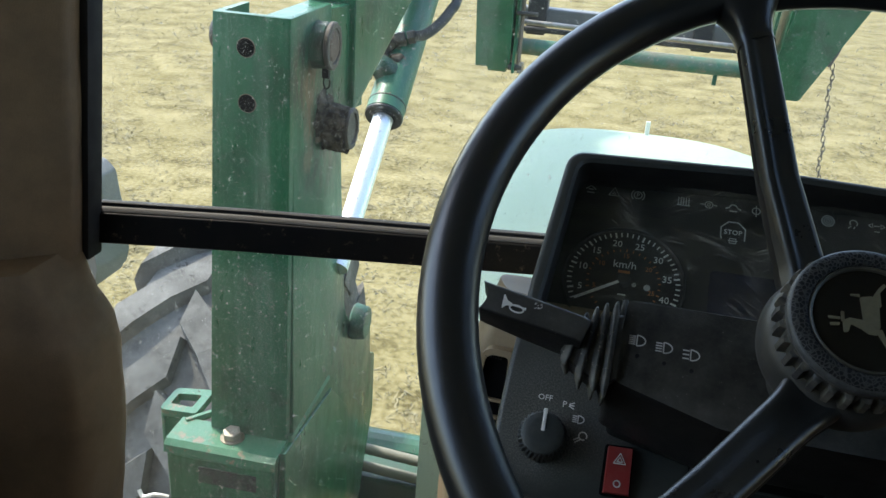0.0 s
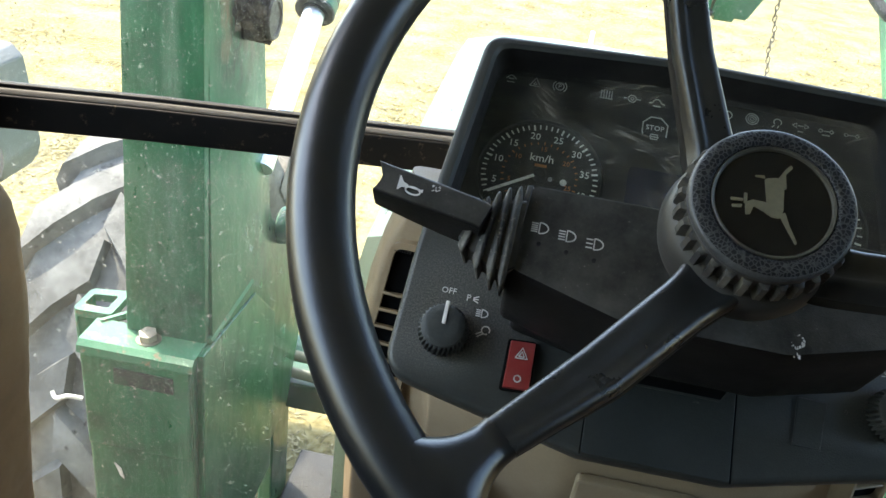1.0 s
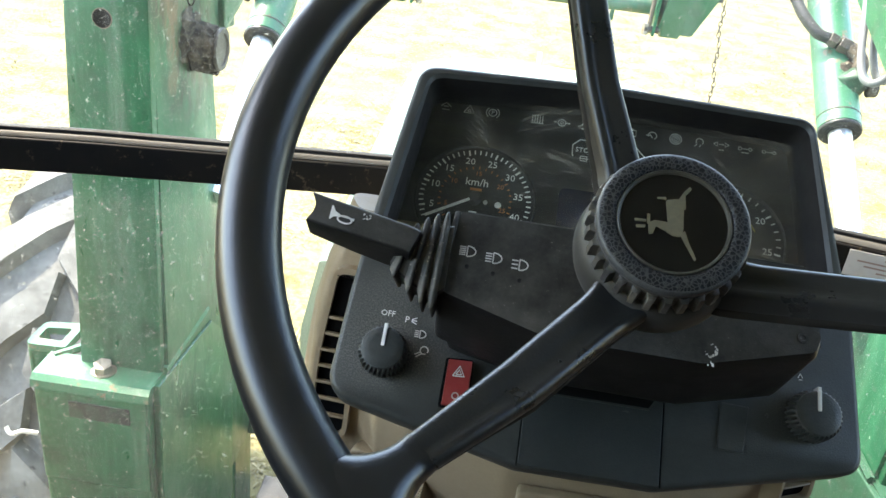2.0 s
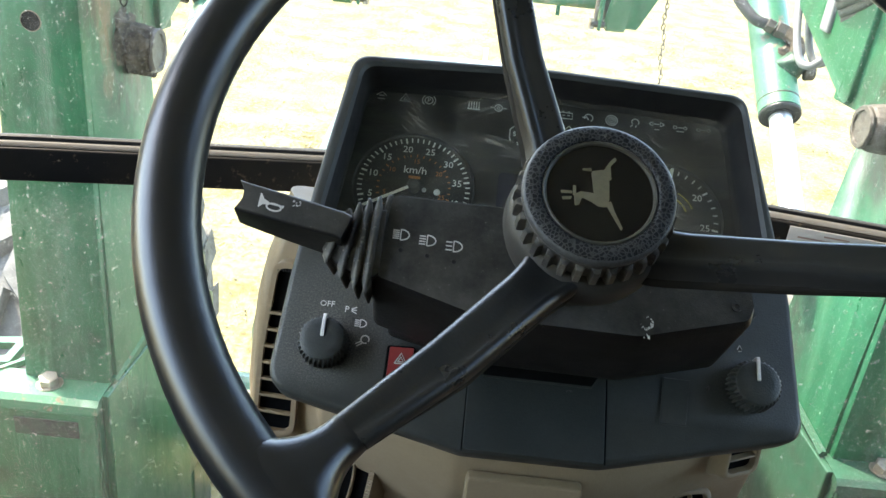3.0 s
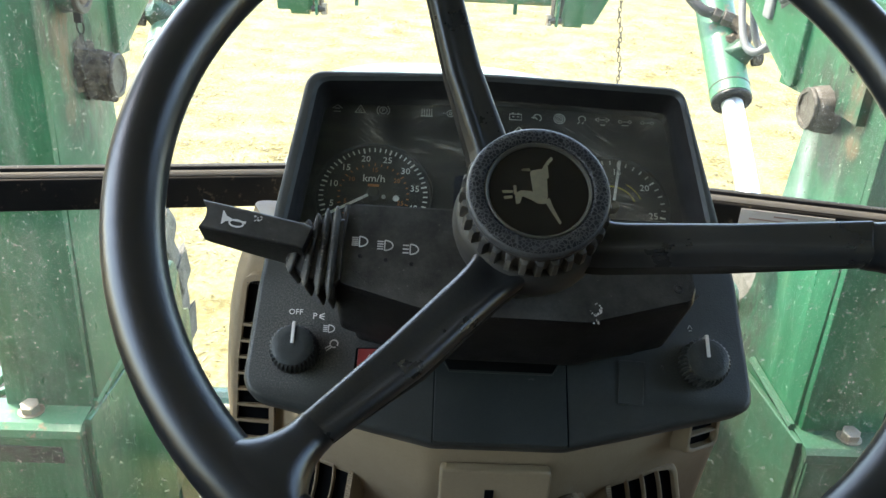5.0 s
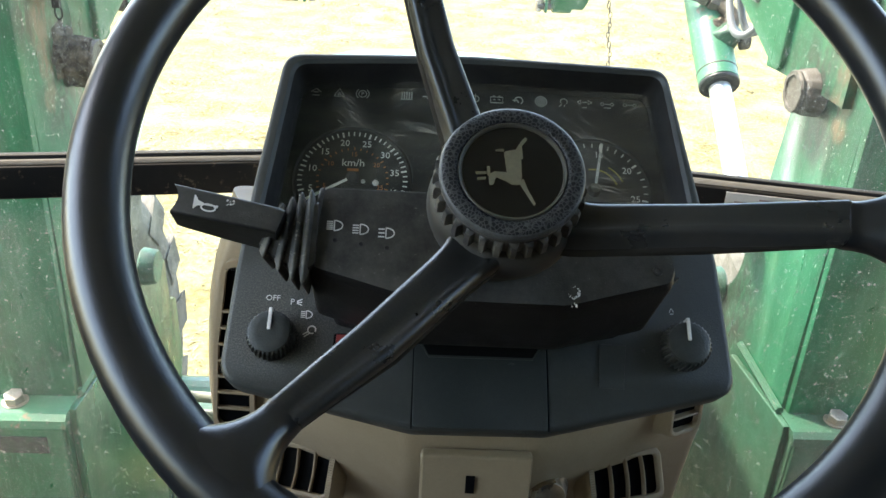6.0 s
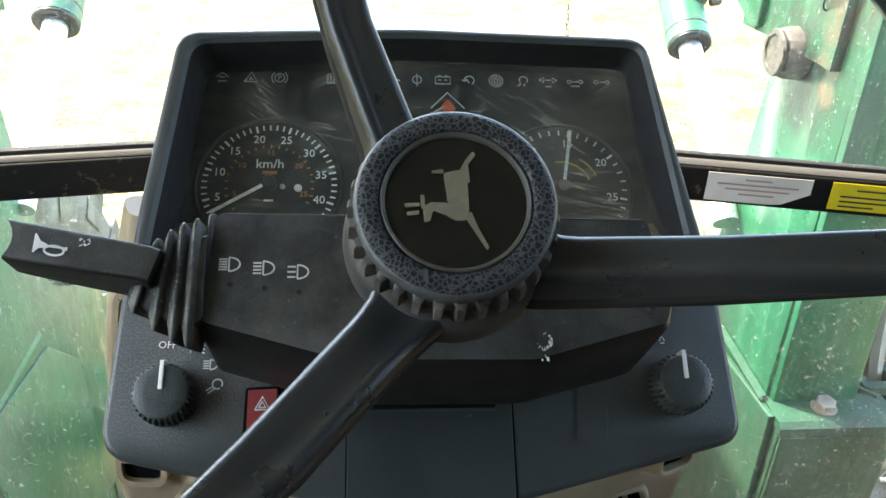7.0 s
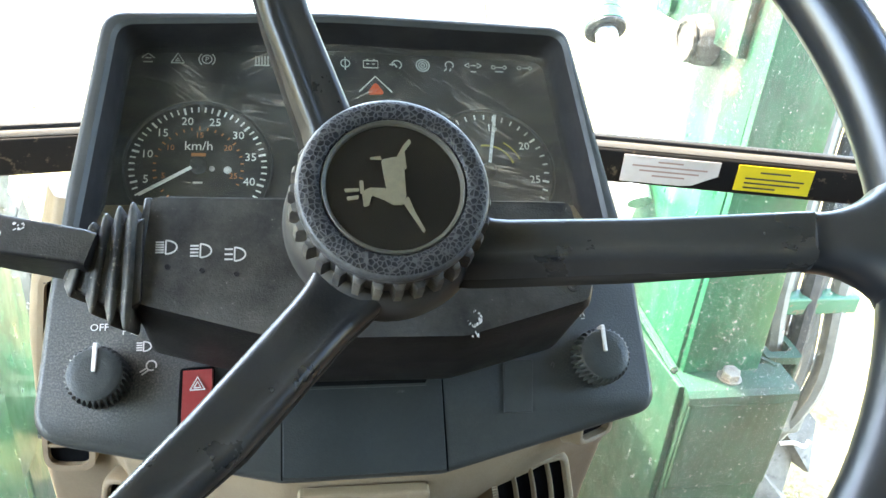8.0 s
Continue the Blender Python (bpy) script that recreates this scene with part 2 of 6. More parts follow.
M = dict(
    panel=material("black tray plastic", (0.021, 0.0255, 0.0245), 0.42, spec=0.40, grain=0.2, stain=(0.040, 0.044, 0.041), stain_scale=16, stain_amount=0.5, bump=0.2, bump_scale=900, speck=(0.14, 0.138, 0.125), speck_scale=300, speck_at=0.73),
    # Halos: dust round both knobs; the two left ones also paint window light.
    fascia=material("charcoal plastic", (0.030, 0.0335, 0.0305), 0.42, spec=0.40, grain=0.2, stain=(0.058, 0.063, 0.058), stain_scale=14, stain_amount=0.5, halo=((-0.1378, -0.0213, 0.034), (0.1375, -0.0190, 0.030), (-0.118, 0.010, 0.060), (-0.150, -0.010, 0.05)), halo_color=(0.16, 0.152, 0.128), bump=0.2, bump_scale=900, speck=(0.20, 0.195, 0.175), speck_scale=620, speck_at=0.70),
    rubber=material("dusty black bellows rubber", (0.040, 0.039, 0.036), 0.6, spec=0.35, stain=(0.17, 0.158, 0.13), stain_scale=60, stain_amount=0.6, bump=0.3, bump_scale=600, speck=(0.28, 0.26, 0.21), speck_scale=260, speck_at=0.60),
    # Real dust specks; the paler tops also paint in the light from above.
    shroud=material("dusty black plastic with tops painted lit", (0.009, 0.009, 0.0088), 0.42, spec=0.30, grain=0.2, stain=(0.018, 0.017, 0.015), stain_scale=22, stain_amount=0.5, dusty_lit_top=(0.084, 0.081, 0.072), bump=0.35, bump_scale=1100, speck=(0.28, 0.265, 0.23), speck_scale=480, speck_at=0.665),
    knob=material("dusty black knob", (0.027, 0.034, 0.033), 0.5, grain=0.2, stain=(0.075, 0.076, 0.068), stain_scale=120, stain_amount=0.5, bump=0.3, bump_scale=800, speck=(0.22, 0.21, 0.19), speck_scale=420, speck_at=0.72),
    dial=material("dusty dial face", (0.012, 0.012, 0.013), 0.55, stain=(0.085, 0.078, 0.060), stain_scale=34, stain_amount=0.6, speck=(0.14, 0.125, 0.095), speck_scale=60, speck_at=0.68, stretch=(0.45, 1.5, 1)),
    display=material("dark display glass", (0.012, 0.014, 0.03), 0.15, rough_var=0.05),
    rim=material("smooth black rubber", (0.0048, 0.0064, 0.0078), 0.32, spec=0.7, stain=(0.010, 0.011, 0.012), stain_scale=18, stain_amount=0.5, bump=0.05, bump_scale=900, rough_var=0.03),
    spoke=material("worn black wheel spoke", (0.0125, 0.014, 0.014), 0.33, spec=0.55, stain=(0.034, 0.033, 0.029), stain_scale=25, stain_amount=0.6, bump=0.1, bump_scale=600),
    hub_grain=material("grained black vinyl", (0.018, 0.018, 0.020), 0.55, spec=0.22, bump=0.3, cells=520.0),
    hub_edge=material("worn grey vinyl edge", (0.075, 0.077, 0.075), 0.42, grain=0.6, stain=(0.016, 0.016, 0.016), stain_scale=70, stain_amount=0.8, grain_scale=700, bump=0.4, bump_scale=500),
    hub=material("ribbed dusty black rubber", (0.026, 0.026, 0.025), 0.5, stain=(0.19, 0.17, 0.13), stain_scale=70, stain_amount=0.85, bump=0.2),
    gloss=material("gloss black emblem disc", (0.005, 0.0048, 0.0045), 0.12, spec=0.32, rough_var=0.05, stain=(0.014, 0.013, 0.010), stain_scale=40, stain_amount=0.5),
    emblem=material("dull gold foil", (0.20, 0.178, 0.115), 0.45, metal=0.3, grain=0.3, stain=(0.22, 0.20, 0.14), stain_scale=90),
    silver=material("worn dull trim", (0.085, 0.079, 0.060), 0.42, metal=0.3, stain=(0.035, 0.032, 0.026), stain_scale=50, stain_amount=0.7, rough_var=0.1),
    white=material("white marking paint", (0.85, 0.84, 0.80), 0.55, grain=0.15, stain=(0.55, 0.53, 0.47), stain_scale=80, stain_amount=0.4),
    faint=material("faded grey marking", (0.70, 0.69, 0.65), 0.65, stain=(0.14, 0.14, 0.13), stain_scale=70, stain_amount=0.6),
    orange=material("faded orange marking", (0.50, 0.19, 0.06), 0.6, stain=(0.15, 0.06, 0.03), stain_scale=90, stain_amount=0.5),
    yellow_ink=material("faded yellow marking", (0.42, 0.36, 0.06), 0.6, stain=(0.16, 0.14, 0.04), stain_scale=90, stain_amount=0.5),
    red=material("dusty red plastic", (0.24, 0.022, 0.020), 0.45, stain=(0.28, 0.08, 0.07), stain_scale=60, stain_amount=0.5),
    lamp_red=material("orange red warning lens", (0.6, 0.08, 0.02), 0.3),
    tan=material("tan moulded plastic", (0.325, 0.246, 0.147), 0.5, grain=0.12, stain=(0.23, 0.162, 0.098), stain_scale=8, stain_amount=0.5, bump=0.3, bump_scale=700, speck=(0.12, 0.10, 0.07), speck_scale=80, speck_at=0.74),
    # Near black without gloss: paints the shade of openings; also joints and the rocker frame.
    vent_black=material("black for shaded hollows, joints and switch frame", (0.005, 0.005, 0.005), 0.9, spec=0.05),
    cab_brown=material("brown cab upholstery", (0.26, 0.165, 0.085), 0.62, grain=0.3, grain_scale=900, stain=(0.06, 0.042, 0.025), stain_scale=6, stain_amount=0.6, bump=0.5, bump_scale=900),
    # Kept pale so that the unseen roof throws light onto upward faces.
    headliner=material("pale grey light-bouncing headliner", (0.43, 0.44, 0.435), 0.9, grain=0.15, stain=(0.35, 0.355, 0.35), stain_scale=4),
    cab_grey=material("dark grey cab lining", (0.04, 0.038, 0.035), 0.9, grain=0.2, stain=(0.028, 0.026, 0.023), stain_scale=5),
    bar=material("dusty black painted steel", (0.006, 0.006, 0.0062), 0.5, spec=0.22, stain=(0.018, 0.015, 0.011), stain_scale=20, stain_amount=0.4, speck=(0.085, 0.070, 0.046), speck_scale=75, speck_at=0.60),
    ledge=material("grey rubber glazing seal", (0.11, 0.11, 0.105), 0.55, stain=(0.12, 0.11, 0.09), stain_scale=40, stain_amount=0.5),
    seal=material("black rubber seal", (0.012, 0.012, 0.012), 0.7),
    green=material("weathered green paint", halo_color=(0.026, 0.028, 0.020), halo=[(x, y, z, r) for x in (-0.484, 0.496) for y, z, r in ((0.47, 1.89, 0.075), (0.55, 1.79, 0.12), (0.68, 1.42, 0.15), (0.80, 1.28, 0.20), (0.488, 1.875, (0.030, RUST_RUN)), (0.485, 1.845, (0.026, RUST_RUN)), (0.487, 1.812, (0.024, RUST_RUN)), (0.486, 1.775, (0.022, RUST_RUN)))], color=(0.009, 0.108, 0.047), rough=0.36, grain=0.15, stain=(0.024, 0.150, 0.082), stain_scale=7, stain_amount=0.6, streak=(0.055, 0.20, 0.115), streak_amount=0.45, dirt=(0.012, 0.050, 0.028), speck=(0.48, 0.56, 0.48), speck_scale=190, speck_at=0.632, bump=0.2, bump_scale=120, stretch=(1.4, 1.4, 0.6)),
    # A paler copy of the green, for left lips, barrels and valve bracket.
    green_top=material("paler green paint", (0.042, 0.165, 0.092), 0.42, stain=(0.026, 0.115, 0.06), stain_scale=12, stain_amount=0.6, streak=(0.10, 0.22, 0.15), streak_amount=0.4, speck=(0.20, 0.13, 0.085), speck_scale=30, speck_at=0.60),
    hood=material("pale grey-green bonnet paint", (0.37, 0.47, 0.335), 0.6, spec=0.3, stain=(0.43, 0.51, 0.39), stain_scale=3, stain_amount=0.5),
    grease=material("greasy dirty steel", (0.035, 0.032, 0.026), 0.55, metal=0.1, stain=(0.12, 0.105, 0.08), stain_scale=45, stain_amount=0.6, bump=0.6, bump_scale=140),
    steel=material("weathered bare steel", (0.40, 0.37, 0.32), 0.45, metal=0.7, stain=(0.20, 0.12, 0.07), stain_scale=40, stain_amount=0.6, bump=0.3),
    chrome=material("polished chrome rod", (0.92, 0.92, 0.92), 0.42, metal=1.0, rough_var=0.05),
    hose=material("grey black hydraulic hose", (0.035, 0.037, 0.040), 0.5, stain=(0.11, 0.10, 0.085), stain_scale=40, stain_amount=0.5),
    tyre=material("dusty tyre rubber", (0.095, 0.090, 0.080), 0.95, stain=(0.29, 0.276, 0.248), stain_scale=6, stain_amount=0.85, bump=0.4, bump_scale=90, speck=(0.05, 0.047, 0.04), speck_scale=30, speck_at=0.60),
    boss=material("oily dirty green casting", (0.020, 0.085, 0.048), 0.5, stain=(0.040, 0.034, 0.027), stain_scale=40, stain_amount=0.95, speck=(0.26, 0.26, 0.21), speck_scale=120, speck_at=0.62, bump=0.7, bump_scale=180),
    decal=material("scraped dark decal", (0.018, 0.019, 0.022), 0.5, stain=(0.02, 0.09, 0.045), stain_scale=60, stain_amount=0.7, speck=(0.25, 0.26, 0.26), speck_scale=150, speck_at=0.64),
    flank=material("matte black spoke underside", (0.020, 0.018, 0.015), 0.8, spec=0.15, stain=(0.04, 0.035, 0.028), stain_scale=30),
    dusty_hose=material("dust covered hose", (0.24, 0.235, 0.20), 0.8, stain=(0.12, 0.115, 0.095), stain_scale=14, stain_amount=0.8),
    crust=material("caked dirt and grease", (0.040, 0.034, 0.027), 0.85, spec=0.2, stain=(0.20, 0.165, 0.125), stain_scale=70, stain_amount=0.85, speck=(0.42, 0.38, 0.30), speck_scale=170, speck_at=0.62, bump=1.0, bump_scale=220),
    gland=material("scratched black gland", (0.016, 0.017, 0.018), 0.45, stain=(0.06, 0.06, 0.057), stain_scale=80, speck=(0.32, 0.33, 0.33), speck_scale=190, speck_at=0.62),
    collar=material("worn grey steel collar", (0.105, 0.092, 0.078), 0.6, metal=0.2, stain=(0.055, 0.042, 0.032), stain_scale=90, stain_amount=0.85, speck=(0.28, 0.25, 0.20), speck_scale=170, speck_at=0.66, bump=0.5, bump_scale=200),
    # Green darkened and browned in colour so the right foot looks dimly lit.
    dim_green=material("green paint browned to look dim", (0.016, 0.072, 0.040), 0.55, stain=(0.042, 0.042, 0.028), stain_scale=6, stain_amount=0.75, streak=(0.075, 0.15, 0.10), streak_amount=0.35, dirt=(0.030, 0.040, 0.026), speck=(0.24, 0.24, 0.19), speck_scale=160, speck_at=0.66, bump=0.3, bump_scale=120),
    brass=material("tarnished lock barrel", (0.46, 0.41, 0.31), 0.28, metal=0.9, stain=(0.20, 0.165, 0.11), stain_scale=90, stain_amount=0.6),
    pin=material("rusted pin end", (0.135, 0.088, 0.066), 0.65, metal=0.2, stain=(0.075, 0.048, 0.034), stain_scale=60, stain_amount=0.8, bump=0.5, bump_scale=200),
    bell=material("scuffed black hub bell", (0.031, 0.030, 0.027), 0.48, spec=0.4, stain=(0.10, 0.092, 0.075), stain_scale=35, stain_amount=0.5, bump=0.1),
    # Darker than the fascia: the shade inside recesses is put into this colour.
    recess=material("black recess plastic with shade painted in", (0.012, 0.012, 0.013), 0.6, spec=0.3, stain=(0.03, 0.028, 0.024), stain_scale=25),
    tube_paint=material("rusty worn green tube", (0.045, 0.16, 0.10), 0.55, stain=(0.20, 0.145, 0.10), stain_scale=9, stain_amount=0.85, speck=(0.30, 0.24, 0.18), speck_scale=45, speck_at=0.60, bump=0.4, bump_scale=120),
    rust=material("rusty chain steel", (0.20, 0.165, 0.125), 0.7, metal=0.2, stain=(0.17, 0.10, 0.06), stain_scale=90),
    housing=material("sun faded grey plastic", (0.20, 0.205, 0.21), 0.55, stain=(0.13, 0.13, 0.125), stain_scale=12),
    sticker=material("scuffed white sticker", (0.62, 0.61, 0.58), 0.5, stain=(0.40, 0.38, 0.33), stain_scale=30, stain_amount=0.5),
    sticker_yellow=material("yellow warning sticker", (0.68, 0.56, 0.02), 0.45, stain=(0.5, 0.4, 0.03), stain_scale=40),
    ink=material("dark print", (0.05, 0.045, 0.04), 0.6),
    ink_red=material("faded brown print", (0.34, 0.24, 0.21), 0.6),
    dark=material("dark implement steel", (0.022, 0.022, 0.024), 0.6, stain=(0.08, 0.07, 0.06), stain_scale=12),
    grey_metal=material("dull grey implement plate", (0.16, 0.16, 0.16), 0.5, metal=0.3, stain=(0.09, 0.085, 0.075), stain_scale=9),
    floor=material("dark rubber floor mat", (0.02, 0.02, 0.02), 0.9, stain=(0.05, 0.042, 0.03), stain_scale=7),
)


def ground_material():
    m = bpy.data.materials.new("dry mown field")
    m.use_nodes = True
    n, l = m.node_tree.nodes, m.node_tree.links
    p = n["Principled BSDF"]
    p.inputs["Roughness"].default_value = 0.95
    p.inputs["Specular IOR Level"].default_value = 0.1
    tc = n.new("ShaderNodeTexCoord")
    cols = []
    for scale, detail in ((0.9, 5.0), (3.2, 8.0), (34.0, 6.0)):
        t = n.new("ShaderNodeTexNoise")
        t.inputs["Scale"].default_value, t.inputs["Detail"].default_value = scale, detail
        l.new(tc.outputs["Object"], t.inputs["Vector"])
        cols.append(t.outputs[0])
    r1 = n.new("ShaderNodeValToRGB")
    r1.color_ramp.elements[0].position, r1.color_ramp.elements[0].color = 0.38, (0.098, 0.078, 0.030, 1)
    r1.color_ramp.elements[1].position, r1.color_ramp.elements[1].color = 0.58, (0.300, 0.250, 0.122, 1)
    e = r1.color_ramp.elements.new(0.48)
    e.color = (0.215, 0.177, 0.078, 1)
    mx = n.new("ShaderNodeMath")
    mx.operation = "ADD"
    half = n.new("ShaderNodeMath")
    half.operation = "MULTIPLY"
    half.inputs[1].default_value = 0.5
    l.new(cols[1], mx.inputs[0])
    l.new(cols[2], mx.inputs[1])
    l.new(mx.outputs[0], half.inputs[0])
    l.new(half.outputs[0], r1.inputs[0])
    mix = n.new("ShaderNodeMix")
    mix.data_type = "RGBA"
    mr = n.new("ShaderNodeMapRange")
    mr.inputs[1].default_value, mr.inputs[2].default_value, mr.inputs[4].default_value = 0.45, 0.7, 0.5
    l.new(cols[0], mr.inputs[0])
    l.new(mr.outputs[0], mix.inputs[0])
    l.new(r1.outputs[0], mix.inputs[6])
    mix.inputs[7].default_value = (0.205, 0.168, 0.066, 1)
    l.new(mix.outputs[2], p.inputs["Base Color"])
    b = n.new("ShaderNodeBump")
    b.inputs["Strength"].default_value, b.inputs["Distance"].default_value = 0.4, 0.03
    l.new(cols[1], b.inputs["Height"])
    l.new(b.outputs[0], p.inputs["Normal"])
    return m


M["field"] = ground_material()


def straw_material():
    m = bpy.data.materials.new("dry grass blades")
    m.use_nodes = True
    n, l = m.node_tree.nodes, m.node_tree.links
    p = n["Principled BSDF"]
    p.inputs["Roughness"].default_value = 0.8
    g = n.new("ShaderNodeNewGeometry")
    r = n.new("ShaderNodeValToRGB")
    r.color_ramp.elements[0].color, r.color_ramp.elements[1].color = (0.16, 0.13, 0.055, 1), (0.34, 0.285, 0.145, 1)
    l.new(g.outputs["Random Per Island"], r.inputs[0])
    l.new(r.outputs[0], p.inputs["Base Color"])
    return m


M["straw"] = straw_material()


def glass_material(name, dust_low, dust_high, streak, spot=0.25, ior=1.45, swirl=0.0, drip=0.0, tone=(0.62, 0.63, 0.57), drift=None, splash=0.63):
    """Thin window glass: clear, with a mirror gloss and a film of pale dust that gathers in streaks and patches."""
    m = bpy.data.materials.new(name)
    m.use_nodes = True
    n, l = m.node_tree.nodes, m.node_tree.links
    out = n["Material Output"]
    n.remove(n["Principled BSDF"])
    clear, gloss, film = n.new("ShaderNodeBsdfTransparent"), n.new("ShaderNodeBsdfGlossy"), n.new("ShaderNodeMixShader")
    dust_a, dust_b = n.new("ShaderNodeBsdfDiffuse"), n.new("ShaderNodeBsdfTranslucent")
    dust_a.inputs[0].default_value = dust_b.inputs[0].default_value = (*tone, 1)
    film.inputs[0].default_value = 0.3
    l.new(dust_a.outputs[0], film.inputs[1])
    l.new(dust_b.outputs[0], film.inputs[2])
    clear.inputs[0].default_value = (0.96, 0.985, 0.97, 1)
    gloss.inputs["Roughness"].default_value = 0.03
    fr = n.new("ShaderNodeFresnel")
    fr.inputs[0].default_value = ior
    tc, mp = n.new("ShaderNodeTexCoord"), n.new("ShaderNodeMapping")
    mp.inputs["Scale"].default_value = (streak, streak, 2.0) if not swirl else (5.0, 9.0, 1.0)
    mp.inputs["Rotation"].default_value = (0, 0, radians(-32) if swirl else 0)
    l.new(tc.outputs["Object"], mp.inputs[0])
    t = n.new("ShaderNodeTexNoise")
    t.inputs["Scale"].default_value, t.inputs["Detail"].default_value, t.inputs["Roughness"].default_value = 5.0, (12.0 if swirl else 8.0), (0.8 if swirl else 0.65)
    t.inputs["Distortion"].default_value = swirl
    l.new(mp.outputs[0], t.inputs["Vector"])
    r = n.new("ShaderNodeMapRange")
    r.inputs[1].default_value, r.inputs[2].default_value, r.inputs[3].default_value, r.inputs[4].default_value = (0.49 if swirl else 0.35), (0.78 if swirl else 0.75), dust_low, dust_high
    l.new(t.outputs[0], r.inputs[0])
    spots = n.new("ShaderNodeTexNoise")
    spots.inputs["Scale"].default_value, spots.inputs["Detail"].default_value, spots.inputs["Roughness"].default_value = 95.0, 5.0, 0.75
    l.new(tc.outputs["Object"], spots.inputs["Vector"])
    sr = n.new("ShaderNodeMapRange")
    sr.inputs[1].default_value, sr.inputs[2].default_value, sr.inputs[3].default_value, sr.inputs[4].default_value = splash, splash + 0.08, 0.0, spot
    l.new(spots.outputs[0], sr.inputs[0])
    most = n.new("ShaderNodeMath")
    most.operation = "MAXIMUM"
    l.new(r.outputs[0], most.inputs[0])
    l.new(sr.outputs[0], most.inputs[1])
    if swirl:
        for turn_, shift_ in ((-38, 0.0), (-12, 3.7), (28, 8.1)):
            brush, patch = n.new("ShaderNodeTexNoise"), n.new("ShaderNodeTexNoise")
            bm_, pm_ = n.new("ShaderNodeMapping"), n.new("ShaderNodeMapping")
            bm_.vector_type = "TEXTURE"
            bm_.inputs["Rotation"].default_value, bm_.inputs["Scale"].default_value, bm_.inputs["Location"].default_value = (0, 0, radians(turn_)), (0.030, 0.0016, 1), (shift_ * 0.01, shift_ * 0.01, 0)
            pm_.inputs["Location"].default_value = (shift_, -shift_, 0)
            l.new(tc.outputs["Object"], bm_.inputs[0])
            l.new(tc.outputs["Object"], pm_.inputs[0])
            l.new(bm_.outputs[0], brush.inputs["Vector"])
            l.new(pm_.outputs[0], patch.inputs["Vector"])
            brush.inputs["Scale"].default_value, brush.inputs["Detail"].default_value, brush.inputs["Distortion"].default_value = 1.0, 5.0, 0.9
            patch.inputs["Scale"].default_value, patch.inputs["Detail"].default_value = 17.0, 4.0
            br, pr, bp, more = n.new("ShaderNodeMapRange"), n.new("ShaderNodeMapRange"), n.new("ShaderNodeMath"), n.new("ShaderNodeMath")
            br.inputs[1].default_value, br.inputs[2].default_value, br.inputs[4].default_value = 0.50, 0.78, 0.55
            pr.inputs[1].default_value, pr.inputs[2].default_value, pr.inputs[4].default_value = 0.50, 0.66, 1.0
            l.new(brush.outputs[0], br.inputs[0])
            l.new(patch.outputs[0], pr.inputs[0])
            bp.operation, more.operation = "MULTIPLY", "MAXIMUM"
            l.new(br.outputs[0], bp.inputs[0])
            l.new(pr.outputs[0], bp.inputs[1])
            l.new(most.outputs[0], more.inputs[0])
            l.new(bp.outputs[0], more.inputs[1])
            most = more
    for scale, stretch_z, lo_, hi_, top in ((330.0, 1.0, 0.63, 0.69, spot * 1.5), (26.0, 0.05, 0.46, 0.75, drip)):
        if not top:
            continue
        mm = n.new("ShaderNodeMapping")
        mm.inputs["Scale"].default_value = (1, 1, stretch_z)
        l.new(tc.outputs["Object"], mm.inputs[0])
        fine = n.new("ShaderNodeTexNoise")
        fine.inputs["Scale"].default_value, fine.inputs["Detail"].default_value, fine.inputs["Roughness"].default_value = scale, 4.0, 0.7
        l.new(mm.outputs[0], fine.inputs["Vector"])
        fr_ = n.new("ShaderNodeMapRange")
        fr_.inputs[1].default_value, fr_.inputs[2].default_value, fr_.inputs[4].default_value = lo_, hi_, top
        l.new(fine.outputs[0], fr_.inputs[0])
        more = n.new("ShaderNodeMath")
        more.operation = "MAXIMUM"
        l.new(most.outputs[0], more.inputs[0])
        l.new(fr_.outputs[0], more.inputs[1])
        most = more
    if drift:
        sep, across, more = n.new("ShaderNodeSeparateXYZ"), n.new("ShaderNodeMapRange"), n.new("ShaderNodeMath")
        l.new(tc.outputs["Object"], sep.inputs[0])
        l.new(sep.outputs[0], across.inputs[0])
        across.inputs[1].default_value, across.inputs[2].default_value, across.inputs[3].default_value, across.inputs[4].default_value = drift
        more.operation = "ADD"
        l.new(most.outputs[0], more.inputs[0])
        l.new(across.outputs[0], more.inputs[1])
        most = more
    a, b = n.new("ShaderNodeMixShader"), n.new("ShaderNodeMixShader")
    l.new(most.outputs[0], a.inputs[0])
    l.new(clear.outputs[0], a.inputs[1])
    l.new(film.outputs[0], a.inputs[2])
    l.new(fr.outputs[0], b.inputs[0])
    l.new(a.outputs[0], b.inputs[1])
    l.new(gloss.outputs[0], b.inputs[2])
    l.new(b.outputs[0], out.inputs[0])
    return m


M["glass"] = glass_material("dusty window glass", 0.003, 0.022, 3.0, 0.42, drip=0.08)
M["lens"] = glass_material("smeared clear instrument lens", 0.010, 0.050, 4.0, 0.16, ior=1.12, swirl=0.4, tone=(0.62, 0.56, 0.42), drift=(0.02, 0.15, 0.0, 0.035))
M["glass_side"] = glass_material("clean side window glass", 0.0, 0.004, 3.0, 0.04)
M["glass_low"] = glass_material("dirty lower window glass", 0.004, 0.034, 4.0, 0.42, ior=1.25, drip=0.05, splash=0.60, drift=(-0.45, 0.35, 0.018, 0.0))


